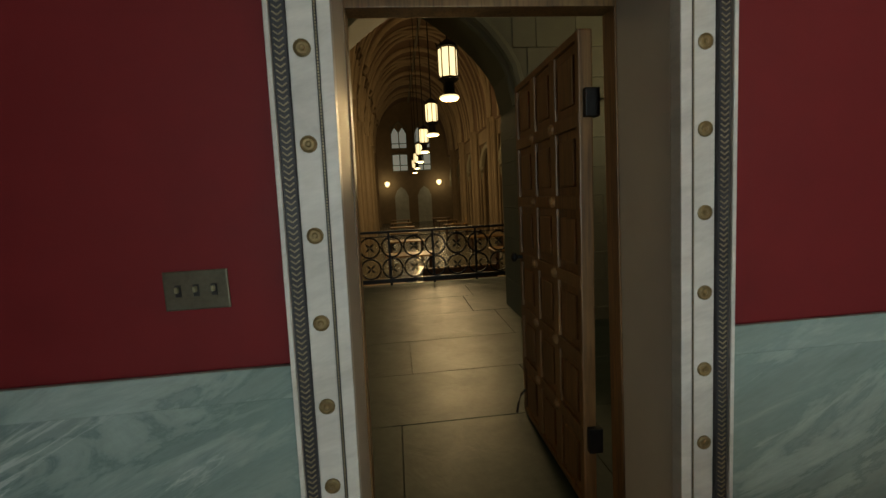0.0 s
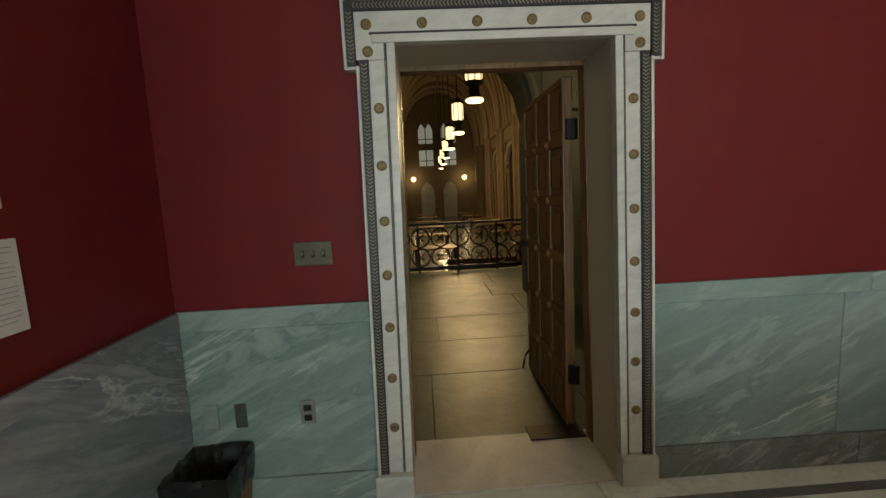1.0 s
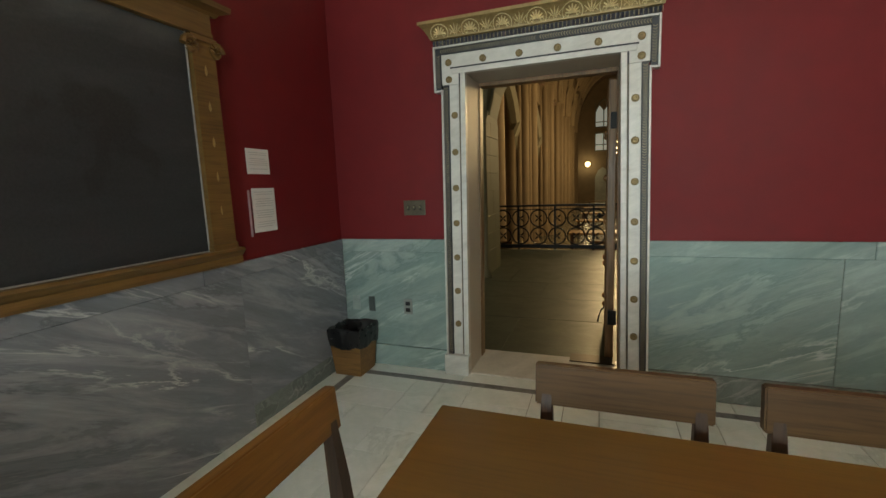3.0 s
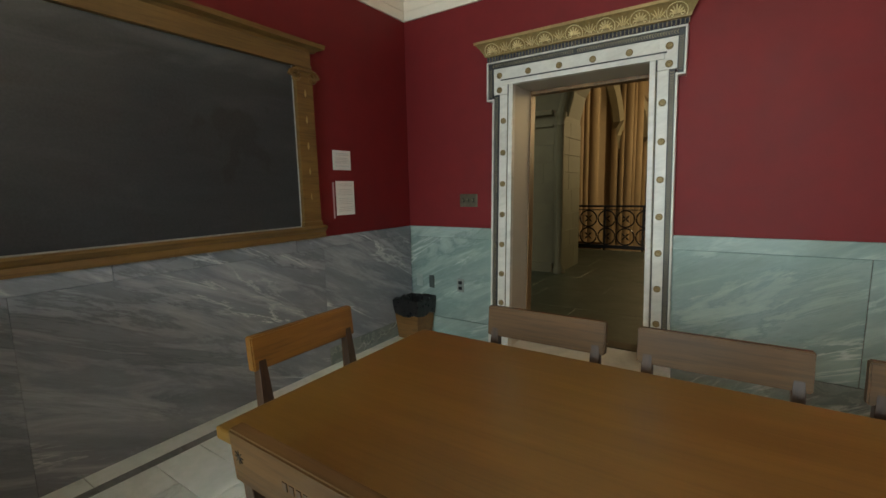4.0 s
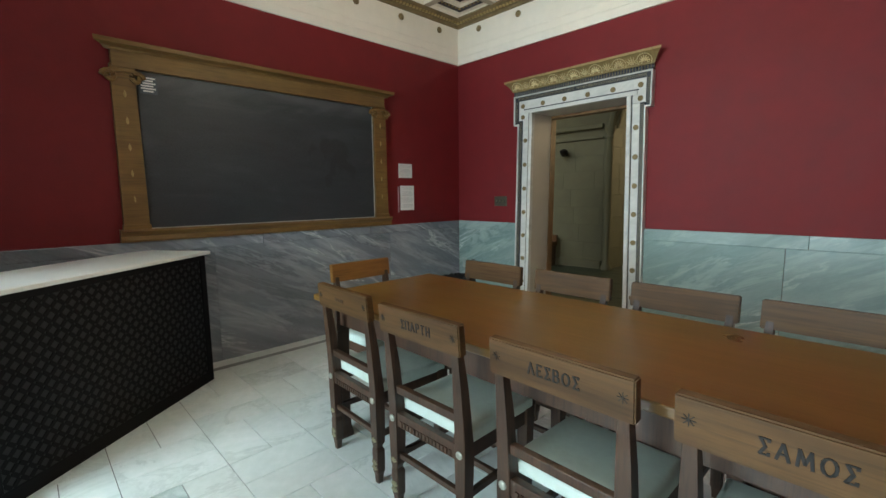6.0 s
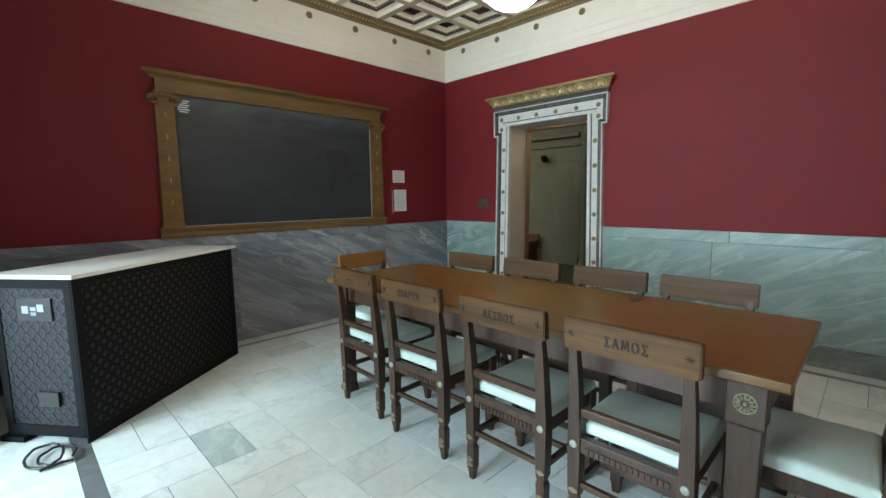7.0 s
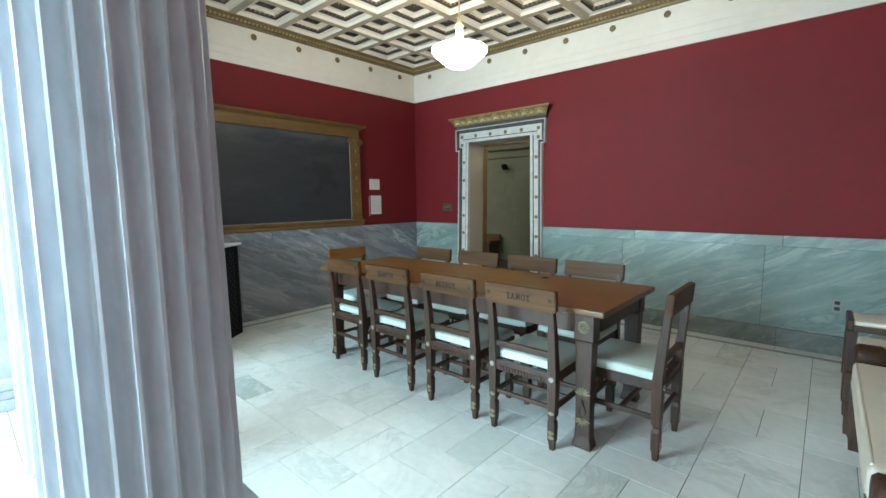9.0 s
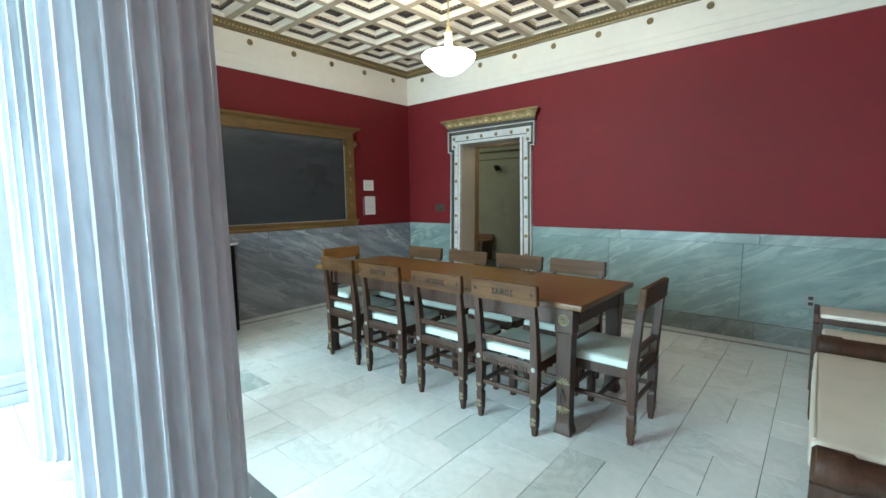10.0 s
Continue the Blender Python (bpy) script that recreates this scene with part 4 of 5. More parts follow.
    for s in (-1, 1):
        bm = bmesh.new()
        for k in range(4):
            box(bm, -0.014, 0.014, -0.0008, 0.0008, -0.0009, 0.0009, Matrix.Rotation(radians(45 * k), 4, "Y"))
        o = part("carved_star", bm, CARVE, crest, "dark carved star")
        o.matrix_basis = tilt @ Matrix.Translation((s * (HW - 0.022), -0.0266, 0.374))
    bm = bmesh.new()
    w, d0, d1 = HW - 0.008, 0.022, 0.385
    pillow = []
    for z, g in ((0.412, 0.006), (0.418, 0.0), (0.448, 0.0), (0.458, 0.008), (0.463, 0.022)):
        pillow.append([(-w + g, d0 + g, z), (0, d0 + g, z + 0.002), (w - g, d0 + g, z), (w - g, (d0 + d1) / 2, z), (w - g, d1 - g, z), (0, d1 - g, z), (-w + g, d1 - g, z), (-w + g, (d0 + d1) / 2, z)])
    loft(bm, pillow)
    part("seat_cushion", bm, CUSHION, ob, "pale mint padded seat", True)
    return ob


NEAR = "dark oak chair with pale mint seat"
for x, y, turn, word in ((0.918, -1.555, -1.5, "-"), (1.458, -1.584, 0.6, "\u03a3\u03a0\u0391\u03a1\u03a4\u0397"), (2.022, -1.600, -0.8, "\u039b\u0395\u03a3\u0392\u039f\u03a3"), (2.527, -1.604, 0, "\u03a3\u0391\u039c\u039f\u03a3")):
    chair(pose(x, y, 0, 0, 0, turn), NEAR + (", carved letters" if word != "-" else ", worn carving"), word)
for x in (0.943, 1.466, 1.992, 2.488):
    chair(pose(x, -0.624, 0, 0, 0, 180), NEAR + " tucked under the table")
# only the crest rail of this chair is a more orange brown
chair(pose(0.296, -1.069, 0, 0, 0, -90), "oak chair with a more orange crest at the end of the table", "", OAK_WARM)
chair(pose(3.145, -1.175, 0, 0, 0, 90), "dark oak chair with pale seat drawn up to the table end")

# ---- pendant lamp ----
LX, LY = 1.58, -0.965
lamp = thing("pendant_lamp", "lit white opal glass bowl hanging on a gilt stem", "lamp")
bm = bmesh.new()
turned(bm, LX, LY, [(0.012, 2.270), (0.055, 2.276), (0.105, 2.30), (0.155, 2.342), (0.19, 2.372), (0.205, 2.394), (0.207, 2.408), (0.20, 2.414), (0.185, 2.405), (0.09, 2.335), (0.02, 2.296)], 40)
part("glass_bowl", bm, GLASS_BOWL, lamp, "glowing white opal glass bowl", True)
bm = bmesh.new()
turned(bm, LX, LY, [(0.03, 2.36), (0.045, 2.425), (0.036, 2.44), (0.032, 2.48), (0.026, 2.555), (0.032, 2.575), (0.022, 2.59), (0.014, 2.62), (0.008, 2.63)], 20)
part("neck", bm, plain("pale_gilt", (0.62, 0.48, 0.25), 0.4, 0.4, 0.15, 60), lamp, "pale gilt fluted neck", True)
bm = bmesh.new()
turned(bm, LX, LY, [(0.006, 2.62), (0.006, ZC + 0.12)], 10)
turned(bm, LX, LY, [(0.05, ZC - 0.03), (0.06, ZC - 0.01), (0.06, ZC + 0.1)], 20)
part("stem", bm, GOLD, lamp, "", True)
for k in range(3):
    bulb("pendant_bulb", (LX + 0.105 * math.cos(2.094 * k + 0.5), LY + 0.105 * math.sin(2.094 * k + 0.5), 2.398), 24, (1.0, 0.925, 0.82), 0.035)

# ---- chalkboard ----
board = thing("chalkboard", "dark slate chalkboard in a golden oak temple-front frame", "chalkboard")
Y0, Y1, Z0, Z1 = -1.968, -0.094, 1.056, 2.102
part("slate", rounded(BX - 0.012, BX + 0.012, Y0, Y1, Z0, Z1, 0.002, 1), SLATE, board, "smeared dark grey slate")
WORN_GILT = plain("worn_gilt", (0.38, 0.26, 0.105), 0.45, 0.2, 0.3, 60, 0.2)
EDGING = plain("worn_white_edging", (0.42, 0.42, 0.40), 0.35, 0.3, 0.3, 60, 0.1)
part("edging", rounded(BX + 0.010, BX + 0.017, Y0, Y1, Z0 - 0.001, Z0 + 0.006, 0.001, 1), EDGING, board, "thin worn pale edging strip")
part("edging", rounded(BX + 0.010, BX + 0.017, Y1 - 0.006, Y1 + 0.001, Z0 + 0.007, Z1, 0.001, 1), EDGING, board, "thin worn pale edging strip")
for yc in (Y0 - 0.074, Y1 + 0.074):
    bm = bmesh.new()
    loft(bm, [[(BX - 0.012, yc - w, z), (BX + d, yc - w, z), (BX + d, yc + w, z), (BX - 0.012, yc + w, z)] for z, w, d in ((Z0 - 0.01, 0.080, 0.05), (Z0 + 0.03, 0.077, 0.048), (Z0 + 0.035, 0.072, 0.042), (Z1 - 0.11, 0.066, 0.038), (Z1 + 0.02, 0.066, 0.038))])
    post = part("pilaster", bm, BOARD_WOOD, board, "oak pilaster with volutes")
    for s in (-1, 1):
        bm = bmesh.new()
        tube(bm, [(BX + 0.040, yc + s * (0.072 + r * math.cos(a)), Z1 - 0.062 + r * math.sin(a)) for a, r in ((0.55 * i, 0.042 - 0.0026 * i) for i in range(15))], 0.016, 7)
        part("volute", bm, BOARD_WOOD, post)
    part("necking", rounded(BX + 0.0, BX + 0.05, yc - 0.075, yc + 0.075, Z1 - 0.03, Z1 - 0.008, 0.004), BOARD_WOOD, post)
    for k in range(5):
        bm = bmesh.new()
        zc = Z0 + 0.2 + 0.17 * k
        loft(bm, [[(BX + 0.040, yc - w, zc + q), (BX + 0.043, yc, zc + q), (BX + 0.040, yc + w, zc + q), (BX + 0.037, yc, zc + q)] for q, w in ((-0.022, 0.002), (-0.008, 0.009), (0.008, 0.008), (0.026, 0.001))])
        part("carved_leaf", bm, WORN_GILT, post, "worn gilt carved leaf")
part("frieze_board", rounded(BX - 0.012, BX + 0.042, Y0 - 0.13, Y1 + 0.13, Z1 + 0.0, Z1 + 0.105, 0.003), BOARD_WOOD, board)
bm = bmesh.new()
prof = [(0.0, Z1 + 0.105), (0.05, Z1 + 0.105), (0.062, Z1 + 0.12), (0.10, Z1 + 0.133), (0.104, Z1 + 0.160), (0.0, Z1 + 0.160)]
loft(bm, [[(BX - 0.012 + d, Y0 - 0.115 - d, z) for d, z in prof], [(BX - 0.012 + d, Y1 + 0.118 + d, z) for d, z in prof]])
part("cornice", bm, BOARD_WOOD, board)
bm = bmesh.new()
prof = [(0.0, Z0 - 0.085), (0.052, Z0 - 0.085), (0.055, Z0 - 0.07), (0.05, Z0 - 0.045), (0.062, Z0 - 0.035), (0.078, Z0 - 0.012), (0.07, Z0), (0.0, Z0)]
loft(bm, [[(BX - 0.012 + d, Y0 - 0.17, z) for d, z in prof], [(BX - 0.012 + d, Y1 + 0.182, z) for d, z in prof]])
part("chalk_ledge", bm, BOARD_WOOD, board)
sign = thing("board_notice", "small grey printed notice on the slate", "notice", "", pose(BX + 0.0125, Y0 + 0.065, Z1 - 0.085, 90, 0, 90))
part("sheet", rounded(-0.05, 0.05, -0.058, 0.058, 0.0, 0.002, 0.0008, 1), plain("slate_blue_card", (0.06, 0.075, 0.09), 0.6, 0, 0.1), sign)
for k in range(6):
    part("print_line", rounded(-0.044 + 0.012 * (k in (2, 5)), 0.042 - 0.014 * (k % 2), 0.04 - 0.017 * k, 0.05 - 0.017 * k, 0.002, 0.003, 0.0003, 1), PAPER, sign)

# notices beside the board
for (y0, y1, z0, z1, lines, lab) in ((0.232, 0.408, 1.447, 1.590, 9, "small framed white printed notice on the red wall"), (0.247, 0.430, 1.112, 1.366, 16, "white printed sheet in a clear wall holder")):
    nt = thing("wall_notice", lab, "notice", "", pose(BX - 0.012, (y0 + y1) / 2, (z0 + z1) / 2, 90, 0, 90))
    w, h = (y1 - y0) / 2, (z1 - z0) / 2
    part("sheet", rounded(-w, w, -h, h, 0.0, 0.006, 0.001, 1), PAPER, nt)
    if lines == 16:
        part("holder", rounded(-w - 0.03, -w - 0.022, -h - 0.02, h - 0.01, 0.0, 0.012, 0.001, 1), plain("clear_plastic", (0.4, 0.25, 0.26), 0.1), nt, "edge of a clear plastic holder")
    for k in range(lines):
        if (k * 7) % 5 == 4:
            continue
        yy = h - 0.022 - k * (2 * h - 0.04) / lines
        part("print_line", rounded(-w + 0.018 + 0.012 * (k % 3 == 1), w - 0.018 - 0.016 * ((k * 3) % 4 == 1), yy - 0.0014, yy + 0.0014, 0.006, 0.0068, 0.0002, 1), INK, nt)

# switch plate, outlets
sw = thing("switch_plate", "old brass plate with three toggle switches", "switch", "", pose(-0.357, WY + 0.012, 1.193, 90, 0, 0))
part("plate", rounded(-0.083, 0.083, -0.053, 0.053, 0.0, 0.007, 0.003), STEEL, sw)
for x in (-0.046, 0.0, 0.046):
    part("slot", rounded(x - 0.008, x + 0.008, -0.016, 0.016, 0.007, 0.009, 0.001, 1), BLACK, sw)
    part("toggle", rounded(x - 0.004, x + 0.004, -0.004, 0.012, 0.008, 0.022, 0.002, 1), BRASS, sw)


GREY_PLATE = plain("grey_metal_plate", (0.27, 0.29, 0.275), 0.45, 0.4, 0.15, 60, 0.05)


def outlet(x, z, y):
    o = thing("wall_outlet", "double power outlet in a grey metal plate", "outlet", "wall outlets", pose(x, y, z, 90, 0, 0))
    part("plate", rounded(-0.034, 0.034, -0.057, 0.057, 0.0, 0.006, 0.003), GREY_PLATE, o)
    for s in (-1, 1):
        part("socket", rounded(-0.017, 0.017, s * 0.024 - 0.014, s * 0.024 + 0.014, 0.005, 0.008, 0.004), BLACK, o)


outlet(-0.435, 0.469, WY - 0.012)
outlet(3.818, 0.418, WY - 0.012)
bp = thing("blank_plate", "dark blank wall plate on the marble", "wall plate", "", pose(-0.735, WY - 0.012, 0.475, 90, 0, 0))
part("plate", rounded(-0.026, 0.026, -0.057, 0.057, 0.0, 0.006, 0.003), plain("grey_green_plate", (0.10, 0.12, 0.115), 0.4, 0.4), bp)

bp = thing("blank_plate", "pale grey green blank wall plate on the marble", "wall plate", "", pose(-0.868, WY - 0.012, 0.478, 90, 0, 0))
part("plate", rounded(-0.034, 0.034, -0.057, 0.057, 0.0, 0.005, 0.002), plain("pale_plate", (0.30, 0.36, 0.34), 0.45, 0.2), bp)

# ---- waste bin ----
bin_ob = thing("waste_bin", "tapered oak waste bin lined with a black bag", "waste bin", "", pose(-0.825, 0.955, 0))
bm = bmesh.new()
sq = lambda w, z: [(-w, -w, z), (w, -w, z), (w, w, z), (-w, w, z)]
loft(bm, [sq(0.104, 0.0), sq(0.132, 0.335), sq(0.122, 0.335), sq(0.095, 0.02)])
part("body", bm, BIN_WOOD, bin_ob)
bm = bmesh.new()
random.seed(4)
rings = []
for z, w in ((0.21, 0.131), (0.28, 0.140), (0.34, 0.146), (0.352, 0.134), (0.33, 0.112), (0.18, 0.085), (0.15, 0.05)):
    ring = []
    for i in range(40):
        a = 2 * math.pi * i / 40
        k = w / max(abs(math.cos(a)), abs(math.sin(a))) ** 0.9 + random.uniform(-0.006, 0.006)
        ring.append((k * math.cos(a), k * math.sin(a), z + random.uniform(-0.008, 0.008) + (0.012 * math.sin(a * 5) if z < 0.22 else 0)))
    rings.append(ring)
loft(bm, rings)
part("bag", bm, BLACK_BAG, bin_ob, "crumpled black plastic liner", True)

# ---- lectern cabinet with perforated sides ----
ka = math.degrees(math.atan2(0.789, -0.615))
cab = thing("lectern_cabinet", "black perforated metal cabinet with white top", "cabinet", "", pose(0.202, -2.79, 0, 0, 0, ka))
KL, KD, KH = 1.345, 0.485, 0.905      # along local x, depth along local +y


def perforated(u0, u1, z0, z1, place, mat_, label, t=0.0092):
    """A sheet with rows of open slots woven at a slant: bars left between them."""
    bm = bmesh.new()
    n = int((u1 - u0) / 0.034)
    mz = int((z1 - z0) / 0.034)
    for i in range(n + 1):
        for j in range(mz + 1):
            u, z = u0 + (i + 0.5) * (u1 - u0) / (n + 1), z0 + (j + 0.5) * (z1 - z0) / (mz + 1)
            h = 0.0165
            a = radians(45 if (i + j) % 2 else -45)
            c, s = math.cos(a), math.sin(a)
            q = [(-h * 1.15, -t), (h * 1.15, -t), (h * 1.15, t), (-h * 1.15, t)]
            pts = [(u + c * x - s * y, z + s * x + c * y) for x, y in q]
            loft(bm, [[place(p, 0.0, w) for p, w in pts], [place(p, 0.004, w) for p, w in pts]])
    return tagged(part("perforated_sheet", bm, mat_, cab, label), kind="stuff")


part("core", rounded(0.0065, KL - 0.012, 0.0065, KD - 0.012, 0.05, KH - 0.04, 0.002, 1), plain("cabinet_inside", (0.0066, 0.0066, 0.0078), 0.75), cab)
for (a, b, z0, z1) in ((0.0, KL, 0.0, 0.07), (0.0, KL, KH - 0.06, KH - 0.022), (0.0, 0.05, 0.07, KH - 0.06), (KL - 0.05, KL, 0.07, KH - 0.06)):
    part("side_frame", rounded(a, b, 0.0, 0.012, z0, z1, 0.002, 1), BLACK_METAL, cab)
for (a, b, z0, z1) in ((0.012, KD, 0.03, 0.09), (0.012, KD, KH - 0.075, KH - 0.022), (0.012, 0.055, 0.09, KH - 0.075), (KD - 0.045, KD, 0.09, KH - 0.075)):
    part("end_frame", rounded(0.0, 0.012, a, b, z0, z1, 0.002, 1), BLACK_METAL, cab)
perforated(0.05, KL - 0.05, 0.07, KH - 0.06, lambda u, d, z: (u, 0.004 + d, z), BLACK_METAL, "perforated black side sheet")
perforated(0.055, KD - 0.045, 0.09, KH - 0.075, lambda u, d, z: (0.004 + d, u, z), plain("blue_black_metal", (0.0075, 0.0085, 0.0135), 0.5, 0.1, 0.2, 80, 0.1), "perforated black end sheet", 0.0066)
part("worktop", rounded(-0.025, KL + 0.02, -0.03, KD + 0.0, KH - 0.022, KH, 0.005), WHITE_TOP, cab, "white laminate worktop")
part("socket_panel", rounded(-0.004, 0.008, 0.13, 0.33, 0.66, 0.78, 0.003), BLACK, cab, "black connector panel")
CONNECT = plain("grey_connector", (0.28, 0.30, 0.33), 0.5)
for (a, b, z0, z1) in ((0.17, 0.21, 0.71, 0.75), (0.215, 0.25, 0.715, 0.735), (0.215, 0.25, 0.69, 0.708), (0.26, 0.30, 0.70, 0.74)):
    part("connector", rounded(-0.007, -0.003, a, b, z0, z1, 0.001, 1), CONNECT, cab, "pale grey connector")
part("latch", rounded(-0.012, 0.006, 0.14, 0.26, 0.20, 0.28, 0.004), BLACK, cab, "black recessed latch")
part("foot_rail", rounded(-0.03, 0.10, KD - 0.13, KD + 0.02, 0.0, 0.03, 0.004), BLACK_METAL, cab)
cable = thing("power_cable", "black power cable coiled on the marble floor", "cable")
bm = bmesh.new()
pts = []
for i in range(40):
    a = 0.33 * i
    pts.append((0.20 + 0.07 * (i / 40) + (0.17 - 0.002 * i) * math.cos(a) * 0.9, -2.99 + 0.085 * math.sin(a) + 0.0025 * i, 0.012 + 0.003 * (i % 3)))
tube(bm, pts, 0.0065, 6)
part("cord", bm, BLACK, cable, "", True)
part("plug", rounded(0.30, 0.35, -2.90, -2.87, 0.0, 0.03, 0.004), PAPER, cable, "white plug")

# ---- couch and bench by the far side ----
couch = thing("couch", "oak framed couch with cream cushion and rolled ends", "couch")
C0, C1 = 3.86, 4.60
pad = part("seat_cushion", rounded(C0 - 0.005, C1, -1.80, -0.66, 0.37, 0.485, 0.03, 4), CREAM_CLOTH, couch, "cream padded seat", True)
for x, z in ((C0 + 0.006, 0.481), (C0 - 0.002, 0.385)):
    bm = bmesh.new()
    tube(bm, [(x, -1.77 + 0.09 * i, z + 0.001 * (i % 3)) for i in range(13)], 0.0055, 6)
    part("piping", bm, CREAM_CLOTH, pad, "", True)
part("frame", rounded(C0 + 0.01, C1, -1.82, -0.64, 0.27, 0.37, 0.006), OAK, couch)
for yc, zc in ((-1.88, 0.445), (-0.60, 0.50)):
    bm = bmesh.new()
    loft(bm, [[(x, yc + r * math.cos(0.3927 * i), zc + r * math.sin(0.3927 * i)) for i in range(16)] for x, r in ((C0, 0.050), (C0 + 0.012, 0.062), (C0 + 0.10, 0.062), (C0 + 0.11, 0.054), (C1 - 0.11, 0.054), (C1 - 0.1, 0.062), (C1, 0.062))])
    part("rolled_end", bm, OAK, couch, "turned oak roll", True)
    part("end_panel", rounded(C0 + 0.015, C1 - 0.01, yc - 0.025, yc + 0.025, 0.10, zc - 0.04, 0.006), OAK, couch)
    for x in (C0 + 0.035, C1 - 0.05):
        bm = bmesh.new()
        loft(bm, [[(x - r, yc - r, z), (x + r, yc - r, z), (x + r, yc + r, z), (x - r, yc + r, z)] for z, r in ((0.0, 0.024), (0.06, 0.028), (0.08, 0.036), (0.2, 0.036), (zc - 0.05, 0.034))])
        part("leg", bm, OAK, couch)
bench = thing("side_bench", "small oak bench with cream seat and arm", "bench")
part("arm_pad", rounded(3.868, 4.50, -0.155, 0.12, 0.548, 0.580, 0.012, 3), CREAM_CLOTH, bench, "cream padded top", True)
part("arm_side", rounded(3.842, 3.868, -0.175, 0.135, 0.525, 0.583, 0.005), OAK, bench)
part("arm_rail", rounded(3.868, 4.50, -0.175, -0.156, 0.520, 0.556, 0.005), OAK, bench)
part("arm_board", rounded(3.868, 4.50, -0.155, 0.12, 0.520, 0.547, 0.004), OAK, bench)
part("seat_pad", rounded(3.886, 4.55, -0.44, -0.185, 0.43, 0.505, 0.02, 3), CREAM_CLOTH, bench, "cream padded seat", True)
part("seat_rail", rounded(3.875, 4.55, -0.45, -0.18, 0.35, 0.429, 0.005), OAK, bench)
for x in (3.866, 4.48):
    for y, top in ((-0.42, 0.35), (-0.15, 0.52), (0.10, 0.52)):
        bm = bmesh.new()
        loft(bm, [[(x - r, y - r, z), (x + r, y - r, z), (x + r, y + r, z), (x - r, y + r, z)] for z, r in ((0.0, 0.012), (0.04, 0.015), (0.16, 0.017), (0.18, 0.017), (0.19, 0.024), (top, 0.023))])
        part("leg", bm, OAK, bench)

# ---- corridor outside the door ----
bm = bmesh.new()
box(bm, -9, 9, 1.6, 7.2, -0.4, -0.012)
structure("corridor_floor", bm, plain("paving_joint", (0.045, 0.05, 0.034), 0.7, 0, 0.2, 20), "dark green slate corridor floor")
AY0, AY1 = 4.35, 5.26
AX0, AX1 = -0.67, 1.53


def arch_wall(x0, x1, ztop, spring, apex, a0, a1, y0, y1, name, mat_, label):
    """A wall with one pointed opening that goes through it."""
    bm = bmesh.new()
    n = 14
    c = (a0 + a1) / 2
    curve = []
    for i in range(n + 1):
        u = i / n
        curve.append((a0 + (c - a0) * u, spring + (apex - spring) * u ** 0.5))
    curve += [(2 * c - x, z) for x, z in curve[-2::-1]]
    outline = [(a0, 0)] + curve + [(a1, 0)]
    top = [(x, ztop) for x, z in outline]
    for y in (y0, y1):
        vs = [bm.verts.new((x, y, z)) for x, z in outline]
        vt = [bm.verts.new((x, y, z)) for x, z in top]
        for i in range(1, len(outline) - 2):
            bm.faces.new((vs[i], vs[i + 1], vt[i + 1], vt[i]))
    box(bm, x0, a0, y0, y1, -0.02, ztop)
    box(bm, a1, x1, y0, y1, -0.02, ztop)
    a = [bm.verts.new((x, y0, z)) for x, z in outline]
    b = [bm.verts.new((x, y1, z)) for x, z in outline]
    for i in range(1, len(outline) - 2):
        bm.faces.new((a[i], a[i + 1], b[i + 1], b[i]))
    return structure(name, bm, mat_, label), curve


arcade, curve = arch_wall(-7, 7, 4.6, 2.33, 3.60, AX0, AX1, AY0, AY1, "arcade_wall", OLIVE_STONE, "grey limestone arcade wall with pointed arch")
for k, dy in enumerate((0.0, 0.10)):
    bm = bmesh.new()
    tube(bm, [(x + (0.03 if x < 0.3 else -0.03) * k, AY0 - 0.03 + dy, z - 0.02 * k) for x, z in curve], 0.055, 8)
    part("arch_moulding", bm, OLIVE_STONE, arcade, "", True)
for x in (AX0, AX1):
    bm = bmesh.new()
    turned(bm, x, AY0 - 0.03, [(0.09, 0.0), (0.09, 0.05), (0.06, 0.10), (0.048, 0.13), (0.048, 2.15), (0.06, 2.17), (0.05, 2.2), (0.075, 2.27), (0.085, 2.31), (0.085, 2.34)], 14)
    part("shaft", bm, OLIVE_STONE, arcade, "slender stone shaft with capital", True)
part("string_course", rounded(-7, AX0 - 0.12, AY0 - 0.06, AY0 + 0.01, 2.32, 2.40, 0.02, 3), OLIVE_STONE, arcade)
part("string_course", rounded(-7, AX0 - 0.12, AY0 - 0.03, AY0 + 0.01, 2.16, 2.20, 0.008, 2), OLIVE_STONE, arcade)
part("string_course", rounded(AX1 + 0.12, 7, AY0 - 0.06, AY0 + 0.01, 2.32, 2.40, 0.02, 3), OLIVE_STONE, arcade)
part("plinth_course", rounded(-7, AX0 - 0.1, AY0 - 0.05, AY0 + 0.01, -0.01, 0.14, 0.015, 2), OLIVE_STONE, arcade)
part("plinth_course", rounded(AX1 + 0.1, 7, AY0 - 0.05, AY0 + 0.01, -0.01, 0.14, 0.015, 2), OLIVE_STONE, arcade)
bm = bmesh.new()
box(bm, -7, 7, 1.6, AY1, 4.6, 4.7)
structure("corridor_ceiling", bm, OLIVE_STONE, "stone corridor vault")
for x in (-7.2, 7.0):
    bm = bmesh.new()
    box(bm, x, x + 0.2, 1.6, 7.2, -0.02, 4.7)
    structure("corridor_end_wall", bm, STONE, "stone end wall of the corridor")
sc = thing("wall_bracket", "dark bronze bracket lamp on the stone wall", "wall lamp", "", pose(-1.46, AY0 - 0.01, 1.95))
bm = bmesh.new()
